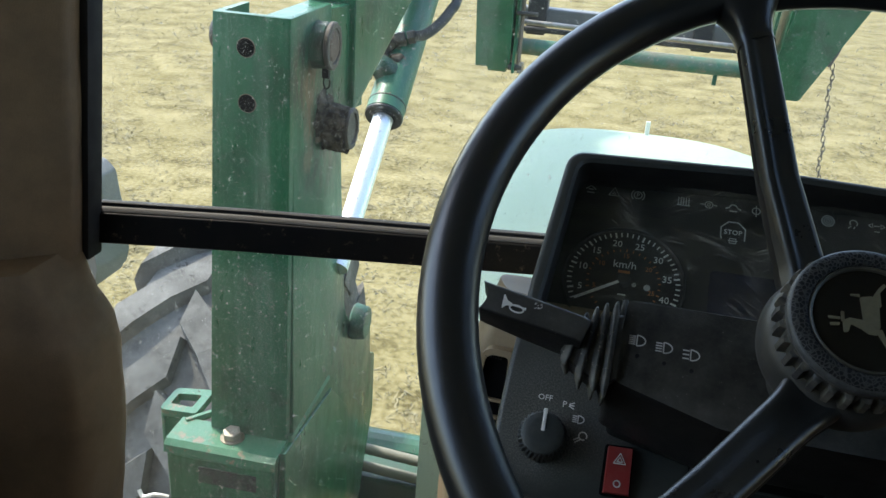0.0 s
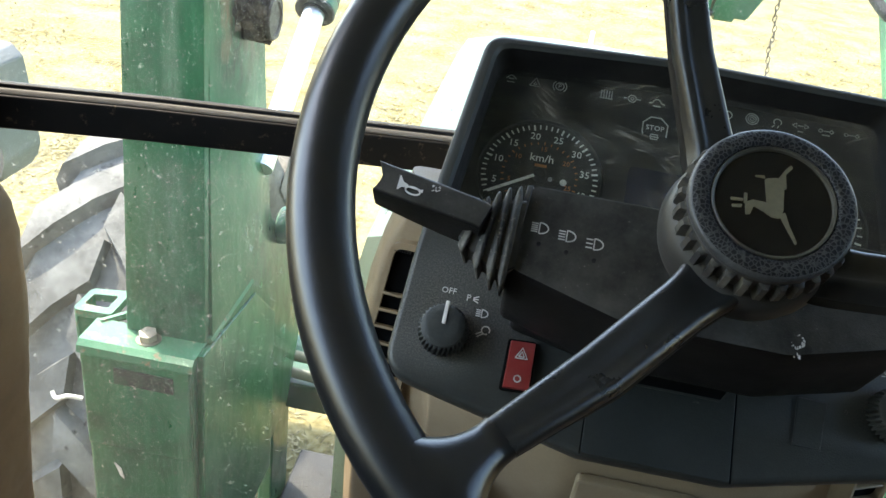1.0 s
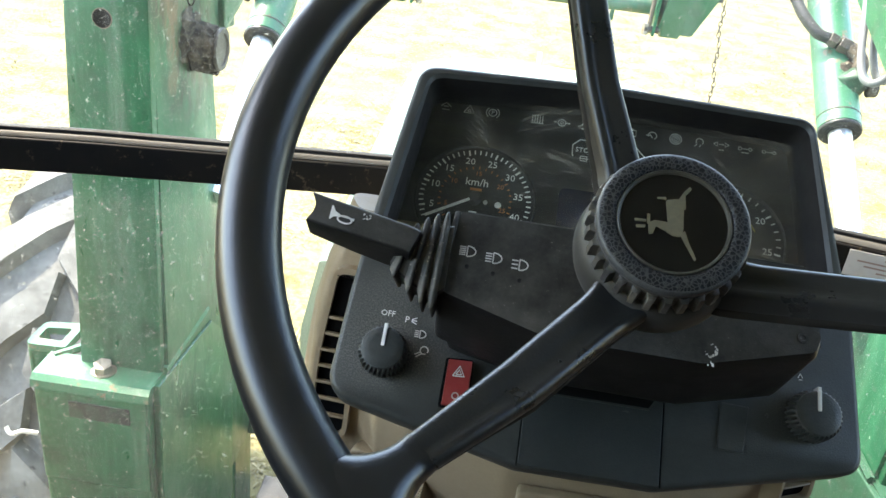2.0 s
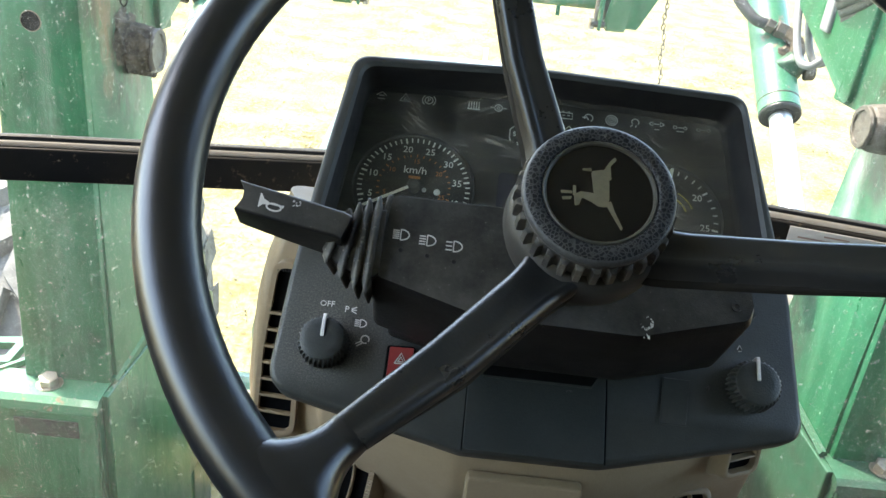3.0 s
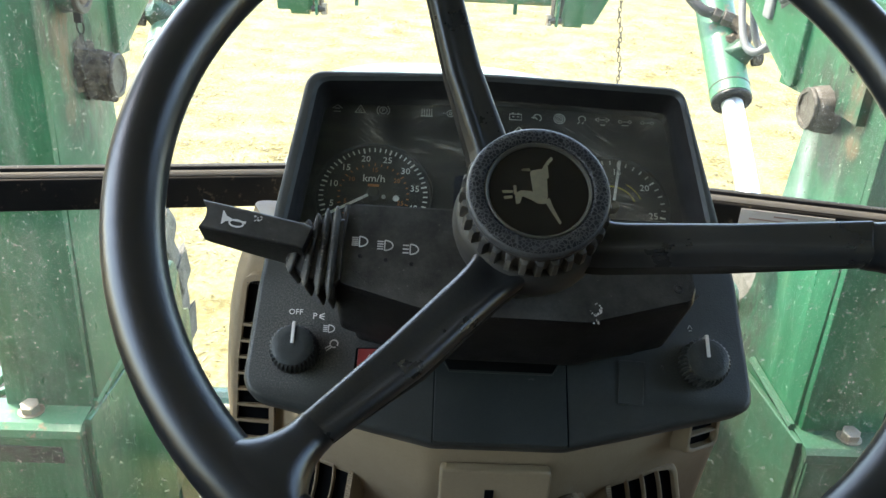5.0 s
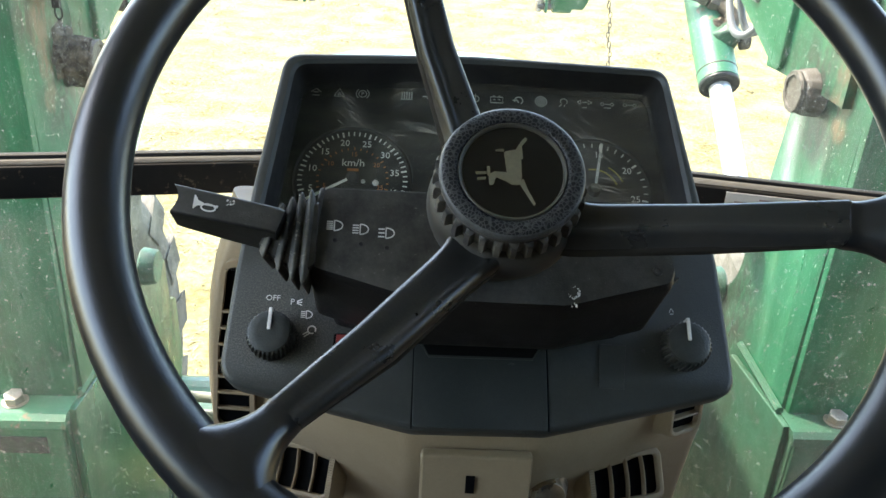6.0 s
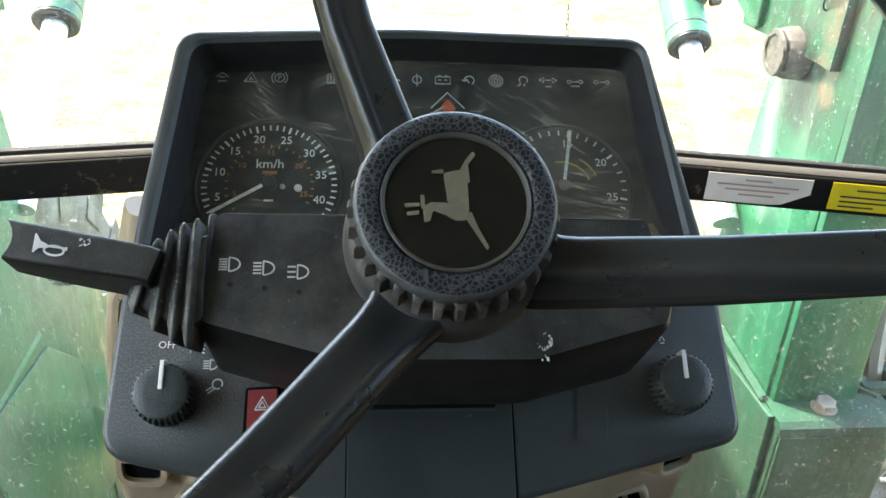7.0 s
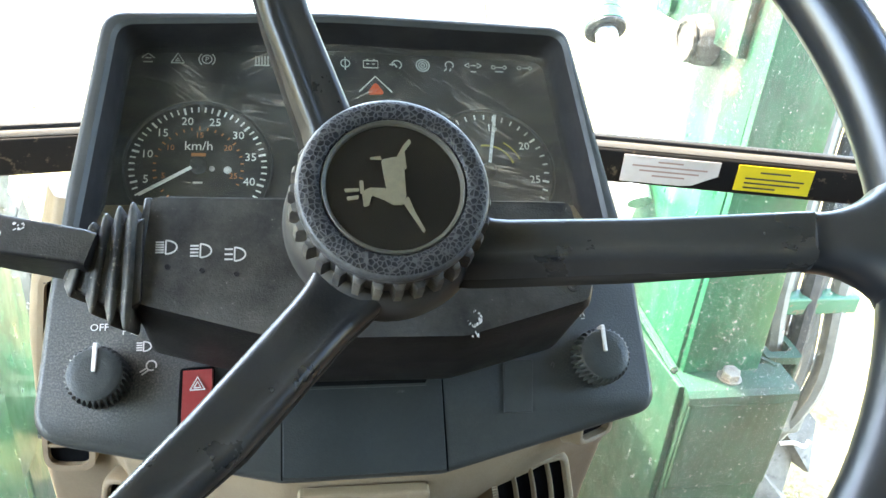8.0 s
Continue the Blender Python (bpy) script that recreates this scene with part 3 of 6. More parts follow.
# ---- mesh helpers ----
def part(name, bm, mat, parent=None, label="", smooth=False):
    """Links a bmesh as one mesh object under a thing or a part."""
    me = bpy.data.meshes.new(name)
    bmesh.ops.recalc_face_normals(bm, faces=bm.faces)
    bm.to_mesh(me)
    bm.free()
    me.materials.append(mat)
    for p in me.polygons:
        p.use_smooth = smooth
    if smooth:
        me.set_sharp_from_angle(angle=radians(42))
    ob = new(name, me)
    if parent:
        ob.parent = parent
    if label:
        ob["label"] = label
    return ob


def thing(name, m=None, label="", category="", group=""):
    ob = new(name)
    ob.empty_display_size = 0.05
    if m is not None:
        ob.matrix_world = m
    return tagged(ob, label, category, group)


def join(*bms):
    out = bmesh.new()
    for b in bms:
        me = bpy.data.meshes.new("joined")
        b.to_mesh(me)
        b.free()
        out.from_mesh(me)
        bpy.data.meshes.remove(me)
    return out


def bevelled(bm, width, segments=2, angle=30):
    edges = [e for e in bm.edges if len(e.link_faces) == 2 and e.calc_face_angle(0) > radians(angle)]
    if width and edges:
        bmesh.ops.bevel(bm, geom=edges, offset=width, segments=segments, profile=0.5, affect="EDGES", clamp_overlap=True)
    return bm


def box(a, b, bevel=0.0, m=None):
    bm = bmesh.new()
    bmesh.ops.create_cube(bm, size=1.0)
    for v in bm.verts:
        v.co = Vector([(a[i] + b[i]) / 2 + v.co[i] * (b[i] - a[i]) for i in range(3)])
    bevelled(bm, bevel)
    if m is not None:
        bm.transform(m)
    return bm


def rounded(points, radius, steps=5):
    """A closed outline with its corners rounded; radius: one number, or one for each corner."""
    out, n = [], len(points)
    for i in range(n):
        r = radius if isinstance(radius, (int, float)) else radius[i]
        p, a, b = (Vector(points[k % n]) for k in (i, i - 1, i + 1))
        if r <= 0:
            out.append(p)
            continue
        da, db = (a - p).normalized(), (b - p).normalized()
        half = max(0.05, da.angle(db) / 2)
        cut = min(r / math.tan(half), (a - p).length * 0.48, (b - p).length * 0.48)
        s, e = p + da * cut, p + db * cut
        for k in range(steps + 1):
            f = k / steps
            out.append((1 - f) ** 2 * s + 2 * f * (1 - f) * p + f * f * e)
    return out


def prism(outline, w0, w1, bevel=0.0, m=None, segments=2):
    """An outline in x and y, raised from w0 to w1, its upper and lower rims bevelled."""
    bm = bmesh.new()
    lo = [bm.verts.new((p[0], p[1], w0)) for p in outline]
    hi = [bm.verts.new((p[0], p[1], w1)) for p in outline]
    n = len(outline)
    top, bottom = bm.faces.new(hi), bm.faces.new(lo[::-1])
    for i in range(n):
        bm.faces.new((lo[i], lo[(i + 1) % n], hi[(i + 1) % n], hi[i]))
    if bevel:
        bmesh.ops.bevel(bm, geom=list(top.edges) + list(bottom.edges), offset=bevel, segments=segments, profile=0.5, affect="EDGES", clamp_overlap=True)
    if m is not None:
        bm.transform(m)
    return bm


def loft(rings, closed=True, caps=True):
    """Skins rings that have the same number of points."""
    bm = bmesh.new()
    vs = [[bm.verts.new(p) for p in r] for r in rings]
    n = len(rings[0])
    for a, b in zip(vs, vs[1:]):
        for i in range(n if closed else n - 1):
            j = (i + 1) % n
            bm.faces.new((a[i], a[j], b[j], b[i]))
    if caps and closed:
        bm.faces.new(vs[0][::-1])
        bm.faces.new(vs[-1])
    return bm


def lathe(profile, segments=32, m=None):
    """Turns rows of (radius, height) about the z axis."""
    rings = [[(r * math.cos(2 * math.pi * k / segments), r * math.sin(2 * math.pi * k / segments), z) for k in range(segments)] for r, z in profile]
    bm = loft(rings)
    if m is not None:
        bm.transform(m)
    return bm


def along(a, b):
    """A pose at a whose z axis points to b."""
    return Matrix.Translation(a) @ (Vector(b) - Vector(a)).to_track_quat("Z", "Y").to_matrix().to_4x4()


def rod(a, b, r, r2=None, segments=20, bevel=0.0):
    length = (Vector(b) - Vector(a)).length
    r2 = r if r2 is None else r2
    e = min(bevel, length / 3)
    prof = [(r - e, 0), (r, e), (r2, length - e), (r2 - e, length)] if e else [(r, 0), (r2, length)]
    return lathe(prof, segments, along(a, b))


def smooth_path(points, steps=6):
    pts = [Vector(p) for p in points]
    out = []
    for i in range(len(pts) - 1):
        p0, p1, p2, p3 = pts[max(i - 1, 0)], pts[i], pts[i + 1], pts[min(i + 2, len(pts) - 1)]
        for k in range(steps):
            t = k / steps
            out.append(0.5 * (2 * p1 + (p2 - p0) * t + (2 * p0 - 5 * p1 + 4 * p2 - p3) * t * t + (3 * p1 - p0 - 3 * p2 + p3) * t ** 3))
    return out + [pts[-1]]


def tube(points, r, segments=10, closed=False):
    pts = [Vector(p) for p in points]
    n, rings, up = len(pts), [], None
    for i, p in enumerate(pts):
        a = pts[(i - 1) % n] if closed or i else p
        b = pts[(i + 1) % n] if closed or i < n - 1 else p
        d = (b - a).normalized()
        if up is None:
            up = Vector((0, 0, 1)) if abs(d.z) < 0.9 else Vector((1, 0, 0))
        side = d.cross(up).normalized()
        up = side.cross(d).normalized()
        rr = r(i / (n - 1)) if callable(r) else r
        rings.append([p + rr * (math.cos(2 * math.pi * k / segments) * side + math.sin(2 * math.pi * k / segments) * up) for k in range(segments)])
    if closed:
        rings.append(rings[0])
    bm = loft(rings, caps=not closed)
    if closed:
        bmesh.ops.remove_doubles(bm, verts=bm.verts, dist=1e-6)
    return bm


def strokes(lines, width, w=0.0, thick=0.0003):
    """Thin raised lines on a panel: each a row of (x, y) points."""
    bm = bmesh.new()
    for line in lines:
        pts = [Vector((p[0], p[1])) for p in line]
        left, right = [], []
        for i, p in enumerate(pts):
            d = (pts[min(i + 1, len(pts) - 1)] - pts[max(i - 1, 0)])
            d = d.normalized() if d.length > 1e-9 else Vector((1, 0))
            s = Vector((-d.y, d.x)) * width / 2
            left.append(p + s)
            right.append(p - s)
        ring = left + right[::-1]
        hi = [bm.verts.new((q.x, q.y, w + thick)) for q in ring]
        lo = [bm.verts.new((q.x, q.y, w)) for q in ring]
        k, n = len(pts), len(ring)
        for i in range(k - 1):
            bm.faces.new((hi[i], hi[i + 1], hi[n - 2 - i], hi[n - 1 - i]))
        for i in range(n):
            bm.faces.new((lo[i], lo[(i + 1) % n], hi[(i + 1) % n], hi[i]))
    return bm


def circle(cx, cy, r, a0=0, a1=360, n=20, squash=1.0):
    return [(cx + r * math.cos(radians(a0 + (a1 - a0) * k / n)), cy + squash * r * math.sin(radians(a0 + (a1 - a0) * k / n))) for k in range(n + 1)]


def lettering(text, size, x, y, w, align="CENTER", turn=0.0):
    """The words as a thin mesh, middle at x, y."""
    cu = bpy.data.curves.new("words", "FONT")
    cu.body, cu.size, cu.extrude, cu.align_x, cu.align_y, cu.resolution_u = text, size, 0.00015, align, "CENTER", 2
    ob = new("words", cu)
    me = bpy.data.meshes.new_from_object(ob.evaluated_get(bpy.context.evaluated_depsgraph_get()))
    bm = bmesh.new()
    bm.from_mesh(me)
    bm.transform(pose(x, y, w, 0, 0, turn))
    bpy.data.objects.remove(ob)
    bpy.data.curves.remove(cu)
    bpy.data.meshes.remove(me)
    return bm


# ---- dashboard frame: x across, y up the sloping panel, z off the panel ----
DASH = Matrix(((0.99997, -0.00779, 0.00295, 0.00448), (0.00789, 0.77245, -0.63503, -0.03137), (0.00267, 0.63503, 0.77248, 1.80532), (0, 0, 0, 1)))


# ---- field ----
def field():
    """One sheet to the horizon, finely uneven near the tractor."""
    bm = bmesh.new()
    xs = [-1500, -500, -150, -60] + [-30 + 0.75 * k for k in range(81)] + [60, 150, 500, 1500]
    ys = [-1500, -300, -60, -12] + [-6 + 0.75 * k for k in range(70)] + [60, 90, 150, 400, 1500]
    grid = [[bm.verts.new((x, y, 0.05 * noise.noise((x * 0.35, y * 0.35, 0.3)) + 0.025 * noise.noise((x * 1.3, y * 1.3, 4)) if abs(x) < 60 and -12 < y < 90 else 0)) for x in xs] for y in ys]
    for a, b in zip(grid, grid[1:]):
        for i in range(len(xs) - 1):
            bm.faces.new((a[i], a[i + 1], b[i + 1], b[i]))
    ob = part("ground", bm, M["field"], smooth=True)
    tagged(ob, "dry yellow mown grass field, flat and sunlit", "field", kind="structure")
    return ob


field()


def grass():
    """Short dry blades in tufts, thicker in patches, over the stretch ahead of the tractor."""
    rng = np.random.default_rng(5)
    verts, faces = [], []
    count = 0
    while count < 60000:
        y = 1.2 + 17.0 * rng.random() ** 1.35
        x = (rng.random() - 0.5) * (7 + 1.15 * y)
        if noise.noise((x * 1.6, y * 1.6, 9)) + 0.5 * noise.noise((x * 5, y * 5, 2)) < rng.random() * 0.9 - 0.55:
            continue
        z = 0.05 * noise.noise((x * 0.35, y * 0.35, 0.3)) + 0.025 * noise.noise((x * 1.3, y * 1.3, 4)) - 0.005
        for _ in range(3):
            a, h, lean = rng.random() * 6.283, 0.005 + 0.020 * rng.random(), 0.02 + 0.06 * rng.random()
            bx, by, wd = x + 0.03 * (rng.random() - 0.5), y + 0.03 * (rng.random() - 0.5), 0.0025 + 0.004 * rng.random()
            s, c = math.sin(a), math.cos(a)
            i = len(verts)
            verts += [(bx - wd * s, by + wd * c, z), (bx + wd * s, by - wd * c, z), (bx + lean * c, by + lean * s, z + h)]
            faces.append((i, i + 1, i + 2))
        count += 1
    me = bpy.data.meshes.new("dry_grass")
    me.from_pydata(verts, [], faces)
    me.materials.append(M["straw"])
    tagged(new("dry_grass", me), "short dry straw-coloured grass on the field", "grass", kind="stuff")


grass()

# ---- cab shell ----
BAR = 0.235


def bar_y(x):
    """The windscreen runs in a shallow bow, straight on both sides of a rounded middle."""
    return 0.392 - BAR * (math.sqrt(x * x + 0.0025) - 0.012)


def sweep(xs, section, z_of=lambda x: 0.0):
    """Sweeps a cross-section of (depth, height) along the windscreen's bow."""
    rings = []
    for x in xs:
        rings.append([(x, bar_y(x) + d, z_of(x) + h) for d, h in section])
    return loft(rings)


def bar_z(x):
    return 1.7395 + 0.010 * min(1.0, abs(x) / 0.5)


XS = [-0.70 + 0.035 * k for k in range(41)]
bar_ob = part("crossbar", sweep(XS, rounded([(-0.012, -0.018), (0.014, -0.018), (0.014, 0.018), (-0.012, 0.018)], 0.003, 3), bar_z), M["bar"], smooth=True)
tagged(bar_ob, "dusty black steel bar across the windscreen", "window bar", kind="structure")
part("glazing_seal", sweep(XS, rounded([(-0.0110, 0.0183), (0.012, 0.0183), (0.012, 0.0232), (-0.0060, 0.0232)], 0.0015, 2), bar_z), M["ledge"], bar_ob, "pale grey glazing strip", smooth=True)
part("seal_lip", sweep(XS, rounded([(-0.003, 0.0234), (0.006, 0.0234), (0.006, 0.0272), (-0.003, 0.0272)], 0.001, 2), bar_z), M["seal"], bar_ob, "black rubber lip", smooth=True)


def pane(name, z0, z1, mat, label):
    bm = loft([[(x, bar_y(x) - 0.002 + (z - 1.74) * 0.0, z) for z in (z0(x), z1(x))] for x in XS], closed=False, caps=False)
    back_ = bmesh.ops.extrude_face_region(bm, geom=bm.faces[:])
    bmesh.ops.translate(bm, vec=(0, 0.004, 0), verts=[v for v in back_["geom"] if isinstance(v, bmesh.types.BMVert)])
    ob = part(name, bm, mat, smooth=True)
    ob.visible_shadow = False
    return tagged(ob, label, "window", kind="structure")


pane("window_1", lambda x: bar_z(x) + 0.0265, lambda x: 2.62, M["glass"], "dusty bowed upper windscreen of the tractor cab")
pane("window_2", lambda x: 0.95, lambda x: bar_z(x) - 0.0185, M["glass_low"], "dirty lower front window of the tractor cab")


def shell():
    """The rest of the cab round the camera, out of view: roof, floor, posts, rear and side glass. Its walls are added
    to block light.
    """
    def wall(name, a, b, mat, label, cat="wall", bevel=0.01):
        return tagged(part(name, box(a, b, bevel), mat), label, cat, kind="structure")

    # Out of view; the pale lining serves as a reflector for the dashboard.
    wall("ceiling", (-0.80, -1.35, 2.62), (0.80, 0.50, 2.72), M["headliner"], "unseen cab roof, lined pale to bounce light", "ceiling")
    wall("floor", (-0.80, -1.35, 0.86), (0.80, 0.42, 0.92), M["floor"], "dark rubber cab floor", "floor")
    # Unseen rear, left solid so that no light enters from behind.
    wall("wall_rear", (-0.78, -1.36, 0.92), (0.78, -1.30, 2.62), M["cab_grey"], "unseen dark grey panel closing the cab's rear")
    # Unseen side panels; window ends and sills are set to shape the light.
    for sx, nm, end, sill in ((-1, "left", -1.05, 1.76), (1, "right", -0.30, 1.76)):
        xa, xb = sorted((sx * 0.78, sx * 0.84))
        wall("wall_" + nm, (xa, -1.30, 0.92), (xb, 0.10, sill), M["cab_grey"], "unseen grey side panel that blocks low light")
        wall("wall_quarter_" + nm, (xa, -1.30, sill), (xb, end, 2.62), M["cab_grey"], "unseen grey panel that blocks side light")
        pane_ = tagged(part("window_" + nm, box((sx * 0.80 - 0.0025, end, sill), (sx * 0.80 + 0.0025, 0.10 if sx < 0 else 0.22, 2.62)), M["glass_side"]), "clear side window of the cab", "window", kind="structure")
        pane_.visible_shadow = False


shell()


def folded(rings, steps, size):
    """More rings between the given ones, pushed into soft upright folds."""
    out = []
    for a, b in zip(rings, rings[1:]):
        for k in range(steps):
            out.append([Vector(p).lerp(Vector(q), k / steps) for p, q in zip(a, b)])
    out.append([Vector(p) for p in rings[-1]])
    for ring in out:
        for v in ring:
            n_ = noise.noise((v.x * 26, v.y * 26, v.z * 5)) + 0.6 * noise.noise((v.x * 60, v.y * 60, v.z * 14))
            v.x += size * n_
            v.y -= size * 0.8 * noise.noise((v.x * 30 + 7, v.y * 30, v.z * 6))
    return out


def front_post(side, label):
    """The upholstered front post: a flat upper trim and a padded lower trim."""
    ob = thing(f"front_post", None, label, "cab post")
    x0 = side * 0.660
    def at(z):
        return side * (0.640 - 0.105 * (z - 1.74))
    rings, edge = [], []
    for z in (1.72, 1.78, 1.9, 2.1, 2.3, 2.62):
        x = at(z)
        rings.append([(p[0], p[1], z) for p in rounded([(x + side * 0.008, 0.222), (x + side * 0.004, 0.185), (x + side * 0.16, 0.06), (x + side * 0.17, 0.20)], 0.012, 4)])
        edge.append([(p[0], p[1], z) for p in rounded([(x, 0.238), (x, 0.212), (x + side * 0.014, 0.212), (x + side * 0.014, 0.238)], 0.003, 2)])
    part("upper_trim", loft(folded(rings, 5, 0.0035)), M["cab_brown"], ob, smooth=True)
    part("rubber_edge", loft(edge), M["seal"], ob, "black rubber edge", smooth=True)
    rings = []
    for z, grow, r in ((1.74, -0.004, 0.02), (1.715, 0.010, 0.03), (1.69, 0.020, 0.035), (1.66, 0.040, 0.035), (1.63, 0.046, 0.035), (1.55, 0.045, 0.035), (1.41, 0.026, 0.03), (1.25, 0.014, 0.03), (1.10, 0.010, 0.03), (0.92, 0.01, 0.03)):
        o = [(x0 - side * (grow + 0.012), 0.225), (x0 - side * (grow + 0.012), 0.12), (x0 + side * 0.15, 0.05), (x0 + side * 0.16, 0.22)]
        rings.append([(p[0], p[1], z) for p in rounded(o, r, 5)])
    part("lower_trim", loft(folded(rings, 4, 0.005)), M["cab_brown"], ob, "padded brown vinyl trim", smooth=True)
    return ob


front_post(-1, "brown upholstered front cab post with a padded lower trim")
front_post(1, "brown upholstered front cab post with a padded lower trim")


# ---- dashboard ----
from mathutils import geometry

dash = thing("dashboard", DASH, "black plastic dashboard with dusty gauges on a tan console", "dashboard")
OUTLINE = [(-0.1510, 0.2075), (-0.010, 0.2130), (0.1455, 0.2080), (0.1612, 0.0918), (0.1680, 0.0450), (0.1712, -0.0485), (0.0450, -0.0785), (-0.0435, -0.0790), (-0.1708, -0.0512), (-0.1680, 0.0250), (-0.1630, 0.0929)]
CORNER = [0.016, 0.5, 0.016, 0.3, 0.1, 0.016, 0.02, 0.02, 0.02, 0.1, 0.3]
OPENING = [(-0.1415, 0.1985), (-0.010, 0.2055), (0.1405, 0.2010), (0.1545, 0.062), (-0.1555, 0.062)]


def ring_face(bm, outer, inner):
    """Fills between an outline and the opening in it."""
    every = list(outer) + list(inner)
    for tri in geometry.tessellate_polygon([[v.co for v in outer], [v.co for v in inner]]):
        if len(set(tri)) == 3:
            bm.faces.new([every[i] for i in tri])


def shrink(outline, d):
    """The outline moved inwards by d."""
    n, out = len(outline), []
    for i in range(n):
        a, p, b = Vector(outline[i - 1]), Vector(outline[i]), Vector(outline[(i + 1) % n])
        t = (b - a).normalized()
        out.append(p + d * Vector((t.y, -t.x)))
    return out


def fascia():
    outer, inner = rounded(OUTLINE, CORNER, 6), rounded(OPENING, [0.012, 0.5, 0.012, 0.004, 0.004], 5)
    bm = bmesh.new()
    rings = []
    for d, w in ((0.004, 0.0), (0.0015, -0.001), (0.0, -0.004), (0.0005, -0.020), (0.003, -0.030)):
        rings.append([bm.verts.new((*p, w)) for p in shrink(outer, d)])
    holes = []
    deep = []
    for d, up, w in ((-0.0025, 0.0, 0.0), (0.0, 0.0, -0.0025), (0.0003, 0.0004, -0.0045), (0.001, 0.006, -0.044)):
        loop_ = [(p[0], p[1] + up * max(0.0, (p[1] - 0.06) / 0.145), w) for p in shrink(inner, d)]
        if w > -0.004:
            holes.append([bm.verts.new(p) for p in loop_])
        if w < -0.002:
            deep.append(loop_)
    for loops in (rings, holes[:2]):
        for a, b in zip(loops, loops[1:]):
            n = len(a)
            for i in range(n):
                bm.faces.new((a[i], a[(i + 1) % n], b[(i + 1) % n], b[i]))
    ring_face(bm, rings[0], holes[0])
    ob = part("fascia", bm, M["fascia"], dash, "dusty charcoal plastic fascia with a hooded gauge recess", smooth=True)
    # Recess walls take the darkened plastic so that they look shaded.
    part("gauge_recess", loft(deep, caps=False), M["recess"], ob, "gauge recess walls, their shade painted in", smooth=True)
    back_shell = [Vector(p) * 0.975 + Vector((0, 0.003)) for p in rounded([(-0.147, 0.202), (0.143, 0.202), (0.160, 0.05), (-0.162, 0.05)], 0.02, 5)]
    part("hood_back", prism(back_shell, -0.115, -0.0505, 0.006), M["fascia"], dash)
    return ob


fascia()
part("instrument_face", prism(rounded([(-0.1465, 0.2140), (0.1445, 0.2140), (0.157, 0.055), (-0.159, 0.055)], 0.01, 3), -0.050, -0.0435), M["dial"], dash, "dusty black instrument face")
FACE = -0.0434


def gauge(name, cx, cy, values, angle_of, marks, mark_mat, small, needle_deg, small_angle, label, pips=()):
    """A round dial: a raised bezel, a scale of ticks, numbers, a hub and a needle."""
    g = part(name, lathe([(0.0468, -0.0004), (0.0474, 0.0012), (0.0465, 0.0020), (0.0456, 0.0012), (0.0452, 0.0002), (0.002, 0.0002), (0.0, 0.0002)][:6], 56, pose(cx, cy, FACE)), M["dial"], dash, label, smooth=True)
    lines_long, lines_short = [], []
    lo, hi = marks
    for k in range(lo, hi + 1):
        a = radians(angle_of(k))
        c, s = math.cos(a), math.sin(a)
        (lines_long if k % 5 == 0 else lines_short).append([(cx + r * c, cy + r * s) for r in ((0.0382 if k % 5 == 0 else 0.0392), 0.0428)])
    for ln in lines_long:
        part("scale_mark", strokes([ln], 0.0014, FACE + 0.0003), M["white"], g)
    for ln in lines_short:
        part("scale_mark", strokes([ln], 0.0010, FACE + 0.0003), mark_mat, g)
    for v in values:
        a = radians(angle_of(v))
        part("number", lettering(str(v), 0.0078, cx + 0.0332 * math.cos(a), cy + 0.0332 * math.sin(a), FACE + 0.0003), M["white"], g)
    for pu, pv, pr in pips:
        part("dial_pin", lathe([(pr, 0.0002), (pr * 0.9, 0.0012), (pr * 0.3, 0.0018), (0.0001, 0.0018)], 12, pose(cx + pu, cy + pv, FACE)), M["faint"], g, smooth=True)
    for v in small:
        a = radians(small_angle(v))
        part("number", lettering(str(v), 0.0055, cx + 0.0225 * math.cos(a), cy + 0.0225 * math.sin(a), FACE + 0.0003), M["orange"], g)
    a = radians(needle_deg)
    c, s = math.cos(a), math.sin(a)
    part("needle", strokes([[(cx - 0.004 * c, cy - 0.004 * s), (cx + 0.041 * c, cy + 0.041 * s)]], 0.0021, FACE + 0.0050, 0.0006), M["white"], g, "pale needle")
    part("needle_hub", lathe([(0.0050, 0.0002), (0.0050, 0.005), (0.0038, 0.0066), (0.0005, 0.0068)], 20, pose(cx, cy, FACE)), M["dial"], g, smooth=True)
    return g


speedo = gauge("speedometer", -0.0962, 0.1213, range(5, 41, 5), lambda v: 195 - 6.09 * (v - 5), (3, 42), M["white"], (5, 10, 15, 20, 25), 211, lambda v: 196 - 10.6 * (v - 5), "dusty speedometer in km/h with its needle near rest", ((0.0082, -0.0012, 0.0018), (0.0180, -0.0020, 0.0026)))
for k in range(2, 27):
    q = radians(196 - 10.6 * (k - 5))
    part("scale_mark", strokes([[(-0.0962 + r * math.cos(q), 0.1213 + r * math.sin(q)) for r in (0.0262, 0.0282 if k % 5 else 0.0288)]], 0.0008, FACE + 0.0003), M["orange"], speedo)
part("scale_dash", strokes([[(-0.0995, 0.1105), (-0.0935, 0.1105)]], 0.0012, FACE + 0.0003), M["faint"], speedo)
part("unit_word", lettering("km/h", 0.0090, -0.0965, 0.1361, FACE + 0.0003), M["white"], speedo)
part("unit_mark", strokes([[(-0.101, 0.1300), (-0.092, 0.1300)]], 0.0022, FACE + 0.0003), M["orange"], speedo)
